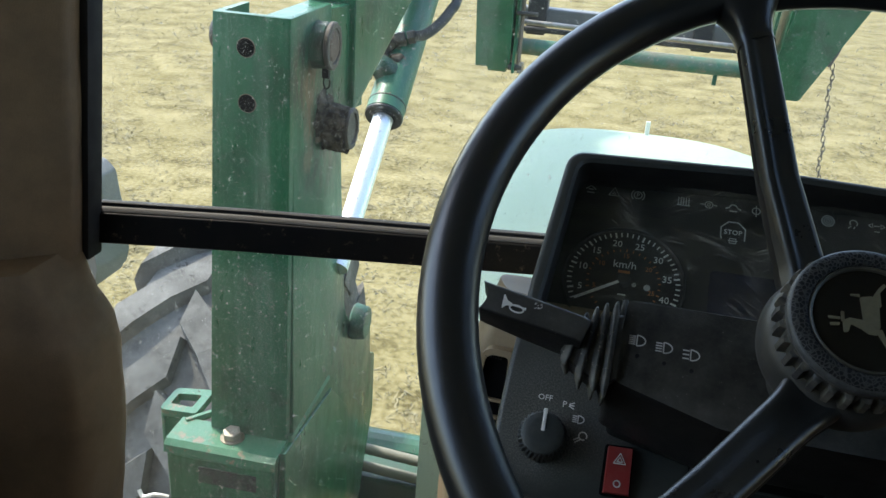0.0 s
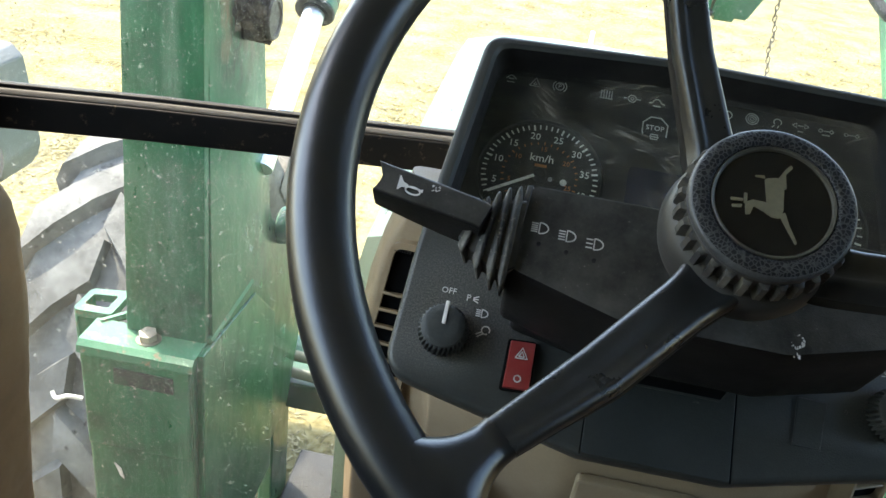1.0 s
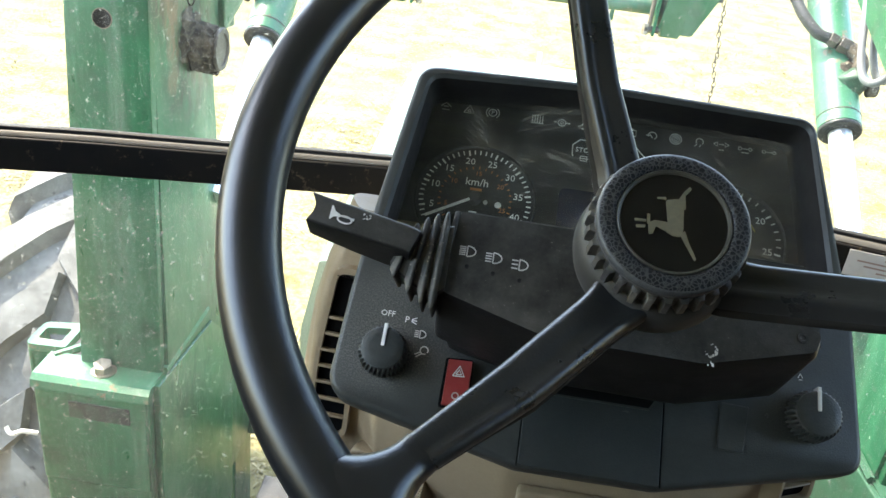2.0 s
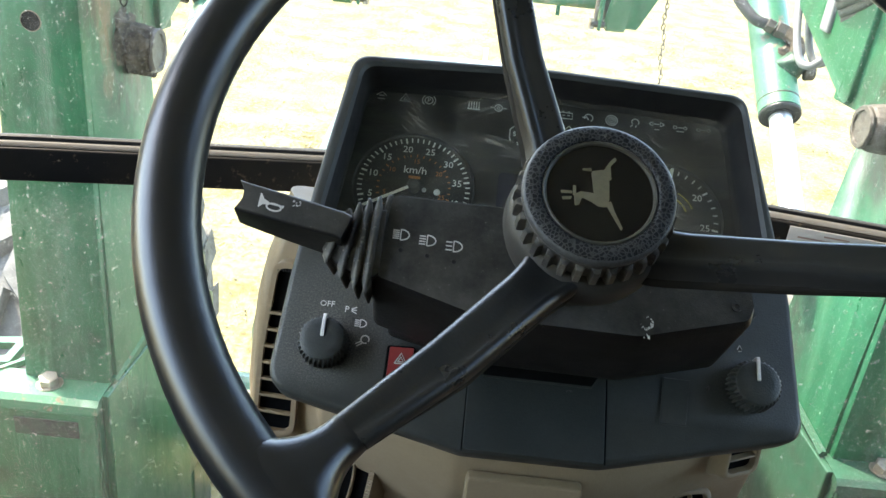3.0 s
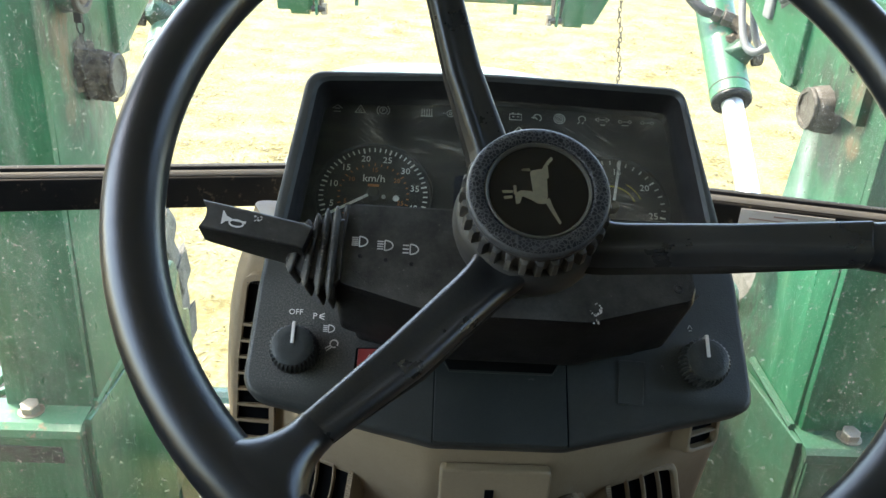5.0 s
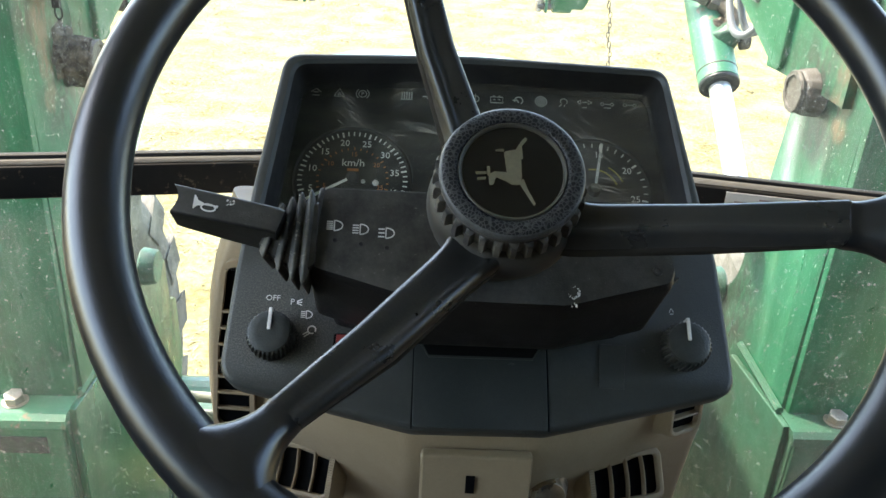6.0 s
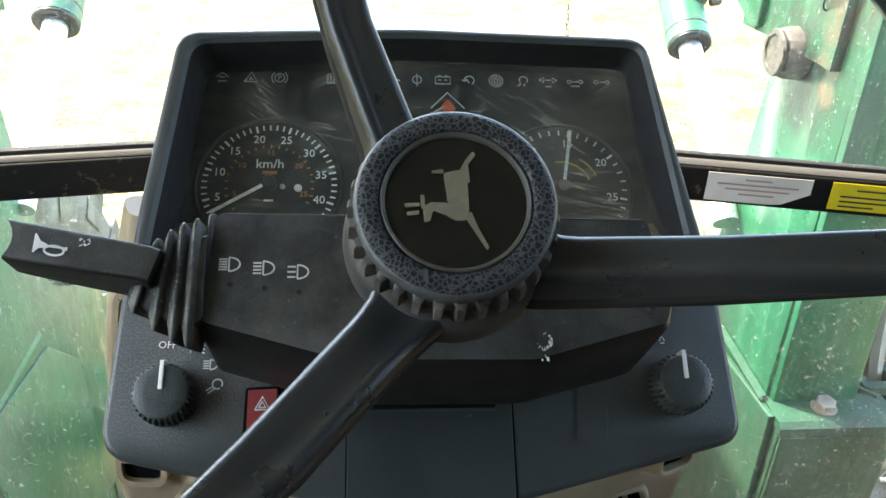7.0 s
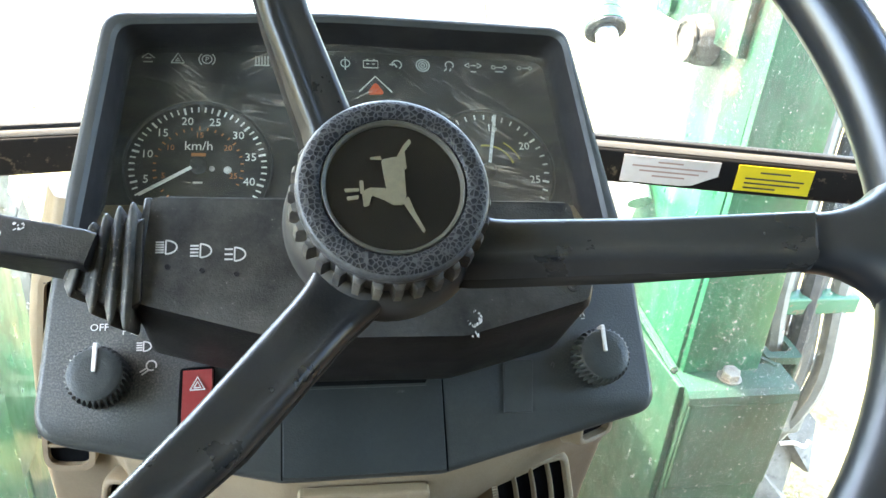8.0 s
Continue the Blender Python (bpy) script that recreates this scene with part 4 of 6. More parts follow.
tacho = gauge("tachometer", 0.0928, 0.1195, (5, 10, 15, 20, 25), lambda v: 80.5 - 9.05 * (v - 15), (2, 28), M["faint"], (), 80, lambda v: v, "dusty engine speed gauge with a pale needle")
part("working_band", strokes([circle(0.0928, 0.1195, 0.0195, 20, 100, 16)], 0.0013, FACE + 0.0003), M["yellow_ink"], tacho)
part("working_band", strokes([circle(0.0928, 0.1195, 0.0250, 22, 60, 10)], 0.0010, FACE + 0.0003), M["yellow_ink"], tacho)
part("display_window", prism(rounded([(-0.033, 0.098), (0.033, 0.098), (0.033, 0.142), (-0.033, 0.142)], 0.005, 4), FACE, FACE + 0.0012), M["display"], dash, "dark blue unlit display window")


lens = part("instrument_lens", prism(rounded([(-0.1445, 0.2095), (0.1430, 0.2095), (0.1545, 0.0640), (-0.1560, 0.0640)], 0.008, 3), -0.0335, -0.0325), M["lens"], dash, "smeared clear plastic lens")
lens.visible_shadow = False


def icon_row():
    """The row of warning symbols, each a little line drawing."""
    v = 0.2003
    tri = [(-0.0042, -0.0032), (0.0042, -0.0032), (0, 0.0042), (-0.0042, -0.0032)]
    gear = circle(0, 0, 0.0030, n=14)
    draw = {
        -0.1307: [[(-0.004, 0), (0, 0.0035), (0.004, 0)], [(-0.003, -0.003), (0.003, -0.003)], [(-0.002, 0), (0.002, 0)]],
        -0.1118: [tri, [(0.3 * x, 0.3 * y - 0.0008) for x, y in tri]],
        -0.0930: [circle(0, 0, 0.0032, n=16), circle(0, 0, 0.0052, 130, 230, 8), circle(0, 0, 0.0052, -50, 50, 8)],
        -0.0570: [[(x, -0.0035), (x, 0.0035)] for x in (-0.004, -0.002, 0, 0.002, 0.004)] + [[(-0.005, -0.0035), (0.005, -0.0035)]],
        -0.0374: [gear, [(-0.0065, 0), (-0.0035, 0)], [(0.0035, 0), (0.0065, 0)], circle(0, 0, 0.0012, n=8)],
        -0.0185: [circle(0, 0, 0.0030, 0, 180, 10), [(-0.006, -0.001), (-0.003, 0)], [(0.003, 0), (0.006, -0.001)], [(-0.003, -0.003), (0.003, -0.003)]],
        -0.0010: [gear, [(0, -0.005), (0, 0.005)]],
        0.0165: [[(-0.005, -0.003), (0.005, -0.003), (0.005, 0.0025), (-0.005, 0.0025), (-0.005, -0.003)], [(-0.003, 0.0035), (-0.0015, 0.0035)], [(0.0015, 0.0035), (0.003, 0.0035)], [(-0.003, 0), (-0.001, 0)], [(0.001, 0), (0.003, 0)]],
        0.0346: [circle(0, 0, 0.0033, -60, 200, 14), [(-0.005, 0), (-0.001, 0)], [(-0.002, 0.001), (0, -0.002)]],
        0.0529: [gear, circle(0, 0, 0.0046, n=18), circle(0, 0, 0.0014, n=8)],
        0.0718: [circle(0.0, 0.0008, 0.0028, -40, 220, 14), [(-0.004, -0.004), (-0.002, -0.002)], [(0.0, -0.004), (0.001, -0.002)]],
        0.0888: [[(-0.006, 0.001), (-0.003, 0.003), (-0.003, -0.001), (-0.006, 0.001)], [(0.006, 0.001), (0.003, 0.003), (0.003, -0.001), (0.006, 0.001)], [(-0.002, -0.004), (0.002, -0.004)], [(-0.002, 0.001), (0.002, 0.001)]],
        0.1075: [circle(-0.004, 0, 0.0014, n=8), circle(0.004, 0, 0.0016, n=4), [(-0.002, 0), (0.002, 0)], [(-0.003, -0.0035), (0.003, -0.0035)]],
        0.1262: [circle(-0.004, 0, 0.0014, n=8), circle(0.004, 0, 0.0016, n=4), [(-0.002, 0), (0.002, 0)]],
    }
    for u, lines in draw.items():
        part("warning_symbol", strokes([[(u + x, v + y) for x, y in ln] for ln in lines], 0.00075, FACE + 0.0003), M["faint"], dash)
    part("warning_letter", lettering("P", 0.0052, -0.093, v, FACE + 0.0003), M["faint"], dash)
    st = circle(-0.0176, 0.1780, 0.0100, 22.5, 202.5, 4)
    part("warning_symbol", strokes([[(-0.0261, 0.1715)] + st[::-1] + [(-0.0088, 0.1715)]], 0.0009, FACE + 0.0003), M["faint"], dash)
    part("warning_letter", lettering("STOP", 0.0058, -0.0176, 0.1780, FACE + 0.0003), M["white"], dash)
    part("warning_symbol", strokes([[(-0.0201, 0.1685), (-0.0151, 0.1685), (-0.0151, 0.1725), (-0.0201, 0.1725), (-0.0201, 0.1685)], [(-0.0211, 0.1705), (-0.0141, 0.1705)]], 0.0008, FACE + 0.0003), M["faint"], dash)
    part("warning_symbol", strokes([[(0.0080, 0.1785), (0.0193, 0.1905), (0.0305, 0.1785)]], 0.0009, FACE + 0.0003), M["faint"], dash)
    part("warning_lamp", prism(rounded([(0.0128, 0.1765), (0.0258, 0.1765), (0.0193, 0.1862)], 0.002, 3), FACE, FACE + 0.001), M["lamp_red"], dash, "small orange red warning lens")


icon_row()


def knob(cx, cy, r, label):
    """A round switch knob with a coarsely ribbed skirt and a white pointer that folds over its edge."""
    teeth = 32
    n = teeth * 4
    def ring(rr, z, cut, twist):
        return [(cx + r * rr * (1 - (cut if k % 4 in (0, 1) else 0)) * math.cos(2 * math.pi * (k + twist) / n), cy + r * rr * (1 - (cut if k % 4 in (0, 1) else 0)) * math.sin(2 * math.pi * (k + twist) / n), z) for k in range(n)]
    k_ob = part("knob", loft([ring(1.05, 0.0002, 0.13, 0), ring(1.04, 0.0088, 0.13, 1), ring(1.00, 0.0120, 0.10, 2), ring(0.93, 0.0132, 0.02, 2), ring(0.90, 0.0134, 0.0, 2)]), M["knob"], dash, label)
    part("knob_cap", lathe([(r * 0.905, 0.0130), (r * 0.90, 0.0140), (r * 0.86, 0.0146), (r * 0.5, 0.0149), (r * 0.02, 0.0150)], 40, pose(cx, cy, 0)), M["knob"], k_ob, "smooth dusty cap", smooth=True)
    part("pointer", join(box((cx - 0.0012, cy + 0.001, 0.0146), (cx + 0.0012, cy + r * 0.92, 0.0160), 0.0005), box((cx - 0.0012, cy + r * 0.86, 0.008), (cx + 0.0012, cy + r * 1.06, 0.0158), 0.0005)), M["white"], k_ob, "white pointer")


knob(-0.1378, -0.0213, 0.0152, "ribbed black rotary light switch knob")
knob(0.1375, -0.0190, 0.0156, "ribbed black rotary wiper knob")
part("switch_word", lettering("OFF", 0.0056, -0.1397, 0.0064, 0.0004), M["white"], dash)


def lamp_symbol(u, v, s, beams=4):
    d = [[(u, v - 0.004 * s), (u, v + 0.004 * s)] + [(u + 0.006 * s * math.sin(radians(a)), v + 0.004 * s * math.cos(radians(a))) for a in range(0, 181, 15)]]
    return d + [[(u - 0.001 * s - 0.0045 * s, v + 0.003 * s - 0.006 * s * k / max(1, beams - 1)), (u - 0.001 * s, v + 0.003 * s - 0.006 * s * k / max(1, beams - 1))] for k in range(beams)]


part("switch_word", lettering("P", 0.0060, -0.1265, 0.0040, 0.0004), M["white"], dash)
part("switch_symbol", strokes([[(-0.1235, 0.0040 + 0.0006 * k), (-0.1200, 0.0040 + 0.0022 * k)] for k in (-1, 0, 1)], 0.0007, 0.0003), M["white"], dash)
part("switch_symbol", strokes(lamp_symbol(-0.1165, -0.0045, 0.66), 0.0007, 0.0003), M["white"], dash)
part("switch_symbol", strokes([circle(-0.1120, -0.0150, 0.0026, -30, 300, 14), [(-0.1130, -0.0172), (-0.1168, -0.0200)], [(-0.1145, -0.0165), (-0.1178, -0.0185)]], 0.0008, 0.0003), M["faint"], dash)


def rocker():
    """The red rocker switch in its black frame."""
    fr = part("rocker_frame", prism(rounded([(-0.0975, -0.0505), (-0.0785, -0.0495), (-0.0790, -0.0165), (-0.0970, -0.0175)], 0.002, 3), 0.0, 0.0022, 0.0006), M["vent_black"], dash)
    r = part("rocker_switch", loft([[(-0.0955, -0.0490, 0.002), (-0.0792, -0.0482, 0.002), (-0.0796, -0.0185, 0.002), (-0.0953, -0.0193, 0.002)], [(-0.0950, -0.0485, 0.0045), (-0.0797, -0.0478, 0.0045), (-0.0800, -0.0190, 0.0062), (-0.0948, -0.0196, 0.0062)]]), M["red"], dash, "dusty red hazard rocker switch")
    triangles = [[(-0.0910, -0.0300), (-0.0835, -0.0297), (-0.0872, -0.0232), (-0.0910, -0.0300)], [(-0.0890, -0.0288), (-0.0855, -0.0287), (-0.0872, -0.0256), (-0.0890, -0.0288)]]
    bm = join(strokes(triangles, 0.0008), strokes([circle(-0.0875, -0.0425, 0.0020, n=14)], 0.0008))
    for q in bm.verts:
        q.co.z += 0.0047 + (q.co.y + 0.0482) / 0.028 * 0.0018
    part("hazard_symbol", bm, M["faint"], r)


rocker()
part("panel_groove", strokes([[(-0.0437, -0.0785), (-0.0437, -0.020)]], 0.0009, -0.0001, 0.0004), M["vent_black"], dash)
part("panel_groove", strokes([[(0.0450, -0.0780), (0.0450, -0.020)]], 0.0009, -0.0001, 0.0004), M["vent_black"], dash)
part("tray_front", prism(rounded([(-0.0430, -0.0775), (0.0443, -0.0775), (0.0443, -0.0205), (-0.0430, -0.0205)], 0.002, 3), 0.0001, 0.0009, 0.0003), M["panel"], dash, "black front of the pull-out tray")
# No slot is cut: a raised black plate paints its shade.
part("ash_tray_slot", prism([(-0.0335, -0.0300), (0.0350, -0.0300), (0.0430, -0.0185), (-0.0400, -0.0185)], 0.0001, 0.0016), M["vent_black"], dash, "black plate painted as the tray slot's shade")
part("tray_lip", strokes([[(-0.0400, -0.0200), (-0.0339, -0.0305), (0.0352, -0.0305), (0.0420, -0.0200)]], 0.0014, 0.0001, 0.0016), M["fascia"], dash)
part("blanking_plate", prism([(0.0792, -0.0480), (0.0955, -0.0482), (0.0985, -0.0188), (0.0812, -0.0184)], 0.0001, 0.0010, 0.0003), M["fascia"], dash, "blank switch cover plate")
part("worn_mark", strokes([[(0.1300, 0.0062), (0.1316, 0.0092), (0.1330, 0.0064)], [(0.1306, 0.0050), (0.1328, 0.0052)]], 0.0005, 0.0001), M["faint"], dash, "worn white pointer mark")
part("worn_mark", strokes([[(0.1092, -0.0222), (0.1102, -0.0202), (0.1112, -0.0216), (0.1106, -0.0232)]], 0.0006, 0.0001), M["hub_edge"], dash, "small pale scuff")
part("worn_mark", strokes([[(0.0190, -0.0345), (0.0215, -0.0335), (0.0235, -0.0340)], [(0.0205, -0.0332), (0.0225, -0.0346)]], 0.0005, 0.0009), M["hub_edge"], dash, "small pale scuff")
part("plate_edge", strokes([[(0.0810, -0.0182), (0.0790, -0.0482), (0.0958, -0.0484)], [(0.0818, -0.0182), (0.0985, -0.0186), (0.0950, -0.0475)]], 0.0004, 0.0008, 0.0003), M["hub_edge"], dash, "pale worn edge of the cover plate")


# ---- steering column ----
column = thing("steering_column", DASH @ pose(-0.003, 0.0032, 0.009), "dusty black steering column cover with an indicator stalk", "steering column")


def shroud():
    corner = [0.004, 0.006, 0.02, 0.02, 0.006, 0.006, 0.004]
    flat = [(-0.0965, 0.0397), (-0.1012, -0.0100), (-0.0400, -0.0275), (0.0450, -0.0285), (0.1050, -0.0125), (0.1078, -0.0040), (0.1012, 0.0369)]
    wall_ = [(-0.0985, 0.0410), (-0.1032, -0.0122), (-0.0405, -0.0302), (0.0455, -0.0312), (0.1070, -0.0148), (0.1098, -0.0042), (0.1030, 0.0385)]
    skirt = [(-0.0975, 0.0430), (-0.1030, -0.0190), (-0.0405, -0.0370), (0.0455, -0.0378), (0.1030, -0.0230), (0.1075, -0.0080), (0.1015, 0.0410)]
    neck = [(x * 0.93, y if y > 0 else y * 0.7) for x, y in skirt]
    def ring(o, w):
        return [(p[0], p[1], w) for p in rounded(o, corner, 4)]
    bm = loft([ring(neck, -0.060), ring(neck, 0.026), ring(skirt, 0.030), ring(skirt, 0.034), ring(wall_, 0.0805), ring(flat, 0.0860)])
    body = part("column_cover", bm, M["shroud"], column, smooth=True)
    for k, u in enumerate((-0.0895, -0.0745, -0.0595)):
        part("lamp_symbol", strokes(lamp_symbol(u + 0.0002, 0.0155 - 0.0018 * k, 0.80, 5 - k), 0.0007, 0.0861), M["faint"], body)
        part("lamp_pip", lathe([(0.0013, 0), (0.0012, 0.0005), (0.0008, 0.0003), (0.0001, 0.0003)], 10, pose(u + 0.0012, 0.0062 - 0.0018 * k, 0.0860)), M["recess"], body)
    rng = random.Random(8)
    flecks = []
    for k in range(34):
        ang = radians(-150 + 250 * k / 26) if k < 27 else 0
        cu, cv = (0.0487 + 0.0030 * math.cos(ang), -0.0205 + 0.0034 * math.sin(ang)) if k < 27 else (0.0476 + 0.0022 * rng.random(), -0.0268 - 0.0028 * rng.random())
        cu, cv, rr = cu + 0.0007 * rng.uniform(-1, 1), cv + 0.0007 * rng.uniform(-1, 1), rng.uniform(0.00022, 0.00070) * (0.6 if k < 5 or 18 < k < 27 else 1)
        flecks.append(prism([(cu + rr * rng.uniform(0.5, 1.3) * math.cos(q * 1.05), cv + 1.4 * rr * rng.uniform(0.5, 1.3) * math.sin(q * 1.05)) for q in range(6)], 0.0858, 0.0862))
    part("scuff_mark", join(*flecks), M["white"], body, "white paint scuff")
    part("edge_wear", tube([(-0.0935, 0.0396, 0.0858), (0.0, 0.0385, 0.0860), (0.0985, 0.0370, 0.0858)], 0.0005, 6), M["hub_edge"], body, "worn pale edge")
    part("screw_cap", lathe([(0.0030, 0), (0.0028, 0.0008), (0.0016, 0.0008), (0.0012, 0.0003), (0.0001, 0.0003)], 14, pose(0.0979, -0.0056, 0.0860)), M["hub"], body)
    part("side_tab", prism([(0.104, 0.002), (0.1175, -0.0010), (0.111, -0.0060), (0.104, -0.0055)], 0.060, 0.066), M["shroud"], body)
    return body


shroud()


def bellows():
    """A rubber boot of three fat slanting pleats that grow towards the column."""
    def slice_(top, low, d, g):
        (ut, vt), (ub, vb) = top, low
        o = rounded([(vt + 0.002, 0.068), (vt, 0.0955), (vb, 0.0905), (vb + 0.005, 0.060)], [0.003, 0.004, 0.002, 0.001], 3)
        cv, cw = (vt + vb) / 2, 0.079
        return [(ub + (ut - ub) * (p[0] - vb) / (vt - vb) + d, cv + (p[0] - cv) * g, cw + (p[1] - cw) * (0.4 + 0.6 * g)) for p in o]
    ridges = [((-0.1190, 0.0252), (-0.1275, -0.0078)), ((-0.1137, 0.0294), (-0.1183, -0.0155)), ((-0.1085, 0.0327), (-0.1103, -0.0208)), ((-0.1030, 0.0346), (-0.1042, -0.0230))]
    ends = [((-0.1225, 0.0215), (-0.1310, -0.0030)), ((-0.0985, 0.0350), (-0.0985, -0.0180))]
    boot = part("bellows", loft([slice_(*ends[0], 0, 0.72), slice_(*ridges[0], 0, 0.72), slice_(*ridges[1], 0, 0.72), slice_(*ridges[2], 0, 0.72), slice_(*ridges[3], 0, 0.72), slice_(*ends[1], 0, 0.72)]), M["shroud"], column, "dusty rubber bellows of the indicator stalk", smooth=True)
    for k, (top, low) in enumerate(ridges):
        rings = [slice_(top, low, d, g) for d, g in ((-0.0030, 0.70), (-0.0024, 0.76), (-0.0009, 0.965), (-0.0004, 1.0), (0.0005, 1.0), (0.0010, 0.965), (0.0022, 0.72))]
        part("pleat", loft(rings), M["rubber"], boot, smooth=True)
    part("boot_flange", prism(rounded([(-0.1045, -0.0110), (-0.1010, -0.0110), (-0.0962, 0.0400), (-0.0995, 0.0395)], 0.001, 2), 0.060, 0.0868, 0.001), M["hub_edge"], column, "pale worn edge of the column cover")


bellows()


def stalk():
    rings = []
    for u, v0, v1, w0, w1, r in ((-0.1160, 0.0030, 0.0180, 0.070, 0.099, 0.003), (-0.1200, 0.0040, 0.0192, 0.068, 0.1005, 0.003), (-0.1500, 0.0082, 0.0250, 0.075, 0.1020, 0.003), (-0.1760, 0.0120, 0.0298, 0.082, 0.1030, 0.003), (-0.1795, 0.0128, 0.0306, 0.083, 0.1030, 0.002), (-0.1765, 0.0155, 0.0280, 0.086, 0.1000, 0.002)):
        f = max(0.0, (u + 0.1795) / 0.062)
        vm, hv = (v0 + v1) / 2, (v1 - v0) / 2
        mids = [vm + hv * k for k in (0.5, 0.25, 0.0, -0.25, -0.5)]
        hollow = 0.0036 if u < -0.178 else 0.0016 if u < -0.1755 else 0.0
        o = rounded([(v0, w0), *((v_, w0) for v_ in mids[::-1]), (v1, w0), (v1, w1), *((v_, w1) for v_ in mids), (v0, w1)], [r, 0, 0, 0, 0, 0, r, r, 0, 0, 0, 0, 0, r], 3)
        rings.append([(u + 0.30 * f * (p[0] - v1) + hollow * (1 - ((p[0] - vm) / hv) ** 2), p[0], p[1]) for p in o])
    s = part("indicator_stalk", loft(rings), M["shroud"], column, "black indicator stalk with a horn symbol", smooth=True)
    bell = [(-0.1665, 0.0232), (-0.1659, 0.0232), (-0.1640, 0.0200), (-0.1612, 0.0186), (-0.1614, 0.0170), (-0.1645, 0.0168), (-0.1663, 0.0149), (-0.1668, 0.0150)]
    loop = [(-0.1583 + 0.0040 * math.cos(q * 0.393), 0.0158 + 0.0021 * math.sin(q * 0.393) - 0.10 * 0.0040 * math.cos(q * 0.393)) for q in range(17)]
    bm = join(prism(bell, 0.0, 0.0003), strokes([loop, [(-0.1612, 0.0178), (-0.1560, 0.0172), (-0.1534, 0.0166)], [(-0.1534, 0.0174), (-0.1536, 0.0158)]], 0.0009))
    for q in bm.verts:
        q.co.z += 0.1032 - (q.co.x + 0.165) * 0.07
    part("horn_symbol", bm, M["white"], s)
    rng = random.Random(21)
    marks = []
    for k in range(12):
        cu, cv = -0.1463 + 0.0028 * rng.uniform(-1, 1), 0.0200 + 0.0018 * rng.uniform(-1, 1)
        marks.append([(cu - 0.0005, cv - 0.0003), (cu + 0.0005 * rng.random(), cv + 0.0006 * rng.random())])
    bm = strokes(marks, 0.0004)
    for q in bm.verts:
        q.co.z += 0.1022 - (q.co.x + 0.15) * 0.04
    part("washer_symbol", bm, M["faint"], s, "worn off washer symbol")


stalk()

# ---- steering wheel ----
wheel = thing("steering_wheel", DASH @ pose(0.003, 0.0075, 0.0075), "three-spoke black steering wheel with a ribbed hub cap", "steering wheel")
W_RIM, R_RIM = 0.1937, 0.1910
part("rim", tube([(R_RIM * math.cos(2 * math.pi * k / 96), R_RIM * math.sin(2 * math.pi * k / 96), W_RIM) for k in range(96)], 0.0140, 20, closed=True), M["rim"], wheel, "smooth black rim", smooth=True)


def spoke(deg, rows, shift, sleeve):
    """A flat spoke with a rounded edge, a soft ridge along the other side and a sloping flank, and its flared rubber end at the rim.
    rows: distance from the axis, the edge, the ridge and the foot of the flank."""
    m = pose(-0.0027, 0.0018, 0, 0, 0, deg)
    rings, flank = [], []
    for r, edge, ridge, footing in rows:
        w = np.interp(r, [0.02, 0.032, 0.040, 0.06, 0.11, 0.1545], [0.1575, 0.1560, 0.1555, 0.1620, 0.1805, 0.1950])
        s_ = 1 if ridge > edge else -1
        reach = abs(footing - ridge)
        sec = [(edge + 0.0030 * s_, -0.0125), (edge + 0.0008 * s_, -0.0100), (edge, -0.0055)]
        sec += [(edge + s_ * 0.0042 * (1 - math.cos(q)), -0.0042 * (1 - math.sin(q))) for q in (0.15, 0.45, 0.8, 1.15, 1.5)]
        sec += [(edge + 0.3 * (ridge - edge) + 0.003 * s_, -0.0006), ((edge + ridge) / 2 + 0.0015 * s_, -0.0011), (ridge - 0.0042 * s_, -0.0012), (ridge - 0.0028 * s_, -0.0004), (ridge - 0.0012 * s_, 0.0001), (ridge + 0.0004 * s_, -0.0003), (ridge + 0.0018 * s_, -0.0015), (ridge + 0.0028 * s_, -0.0034), (ridge + s_ * max(0.0032, 0.75 * reach), -0.0075), (ridge + 0.0010 * s_, -0.0125)]
        rings.append([m @ Vector((r, y, w + h)) for y, h in sec])
        flank.append([m @ Vector((r, y, w + h)) for y, h in ((ridge + s_ * max(0.0028, 0.7 * reach), -0.0070), (ridge + s_ * max(0.0034, 0.85 * reach), -0.0082), (footing, -0.0105), (footing - 0.001 * s_, -0.0128), (ridge, -0.0128))])
    s = part("spoke", loft(rings), M["spoke"], wheel, "worn black spoke", smooth=True)
    part("spoke_flank", loft(flank), M["flank"], s, "matte underside of the spoke", smooth=True)
    rings = []
    for k in range(13):
        r = 0.1540 + 0.0345 * k / 12
        f = max(0.0, (r - 0.1575) / 0.0310)
        half, thick = sleeve + 0.038 * (1 - math.sqrt(max(0.0, 1 - f * f))), 0.0082 + 0.0054 * min(1.0, f * 1.15) ** 0.8
        mid = 0.1872 + 0.0065 * min(1.0, f * 1.4)
        ring = []
        for j in range(28):
            a = 2 * math.pi * j / 28
            y = shift * (1 - f) + half * math.copysign(abs(math.cos(a)) ** 0.7, math.cos(a))
            x = r if r < 0.18 else math.sqrt(max(1e-6, r * r - 0.9 * y * y * f))
            ring.append(m @ Vector((x, y, mid + thick * math.copysign(abs(math.sin(a)) ** 0.8, math.sin(a)))))
        rings.append(ring)
    part("spoke_end", loft(rings), M["rim"], s, "flared rubber spoke end", smooth=True)


spoke(-9.0, ((0.022, 0.0070, -0.0170, -0.0250), (0.036, 0.0050, -0.0152, -0.0238), (0.042, 0.0041, -0.0144, -0.0230), (0.048, 0.0038, -0.0140, -0.0225), (0.097, 0.0052, -0.0100, -0.0190), (0.1545, 0.0094, -0.0088, -0.0122)), -0.0015, 0.0116)
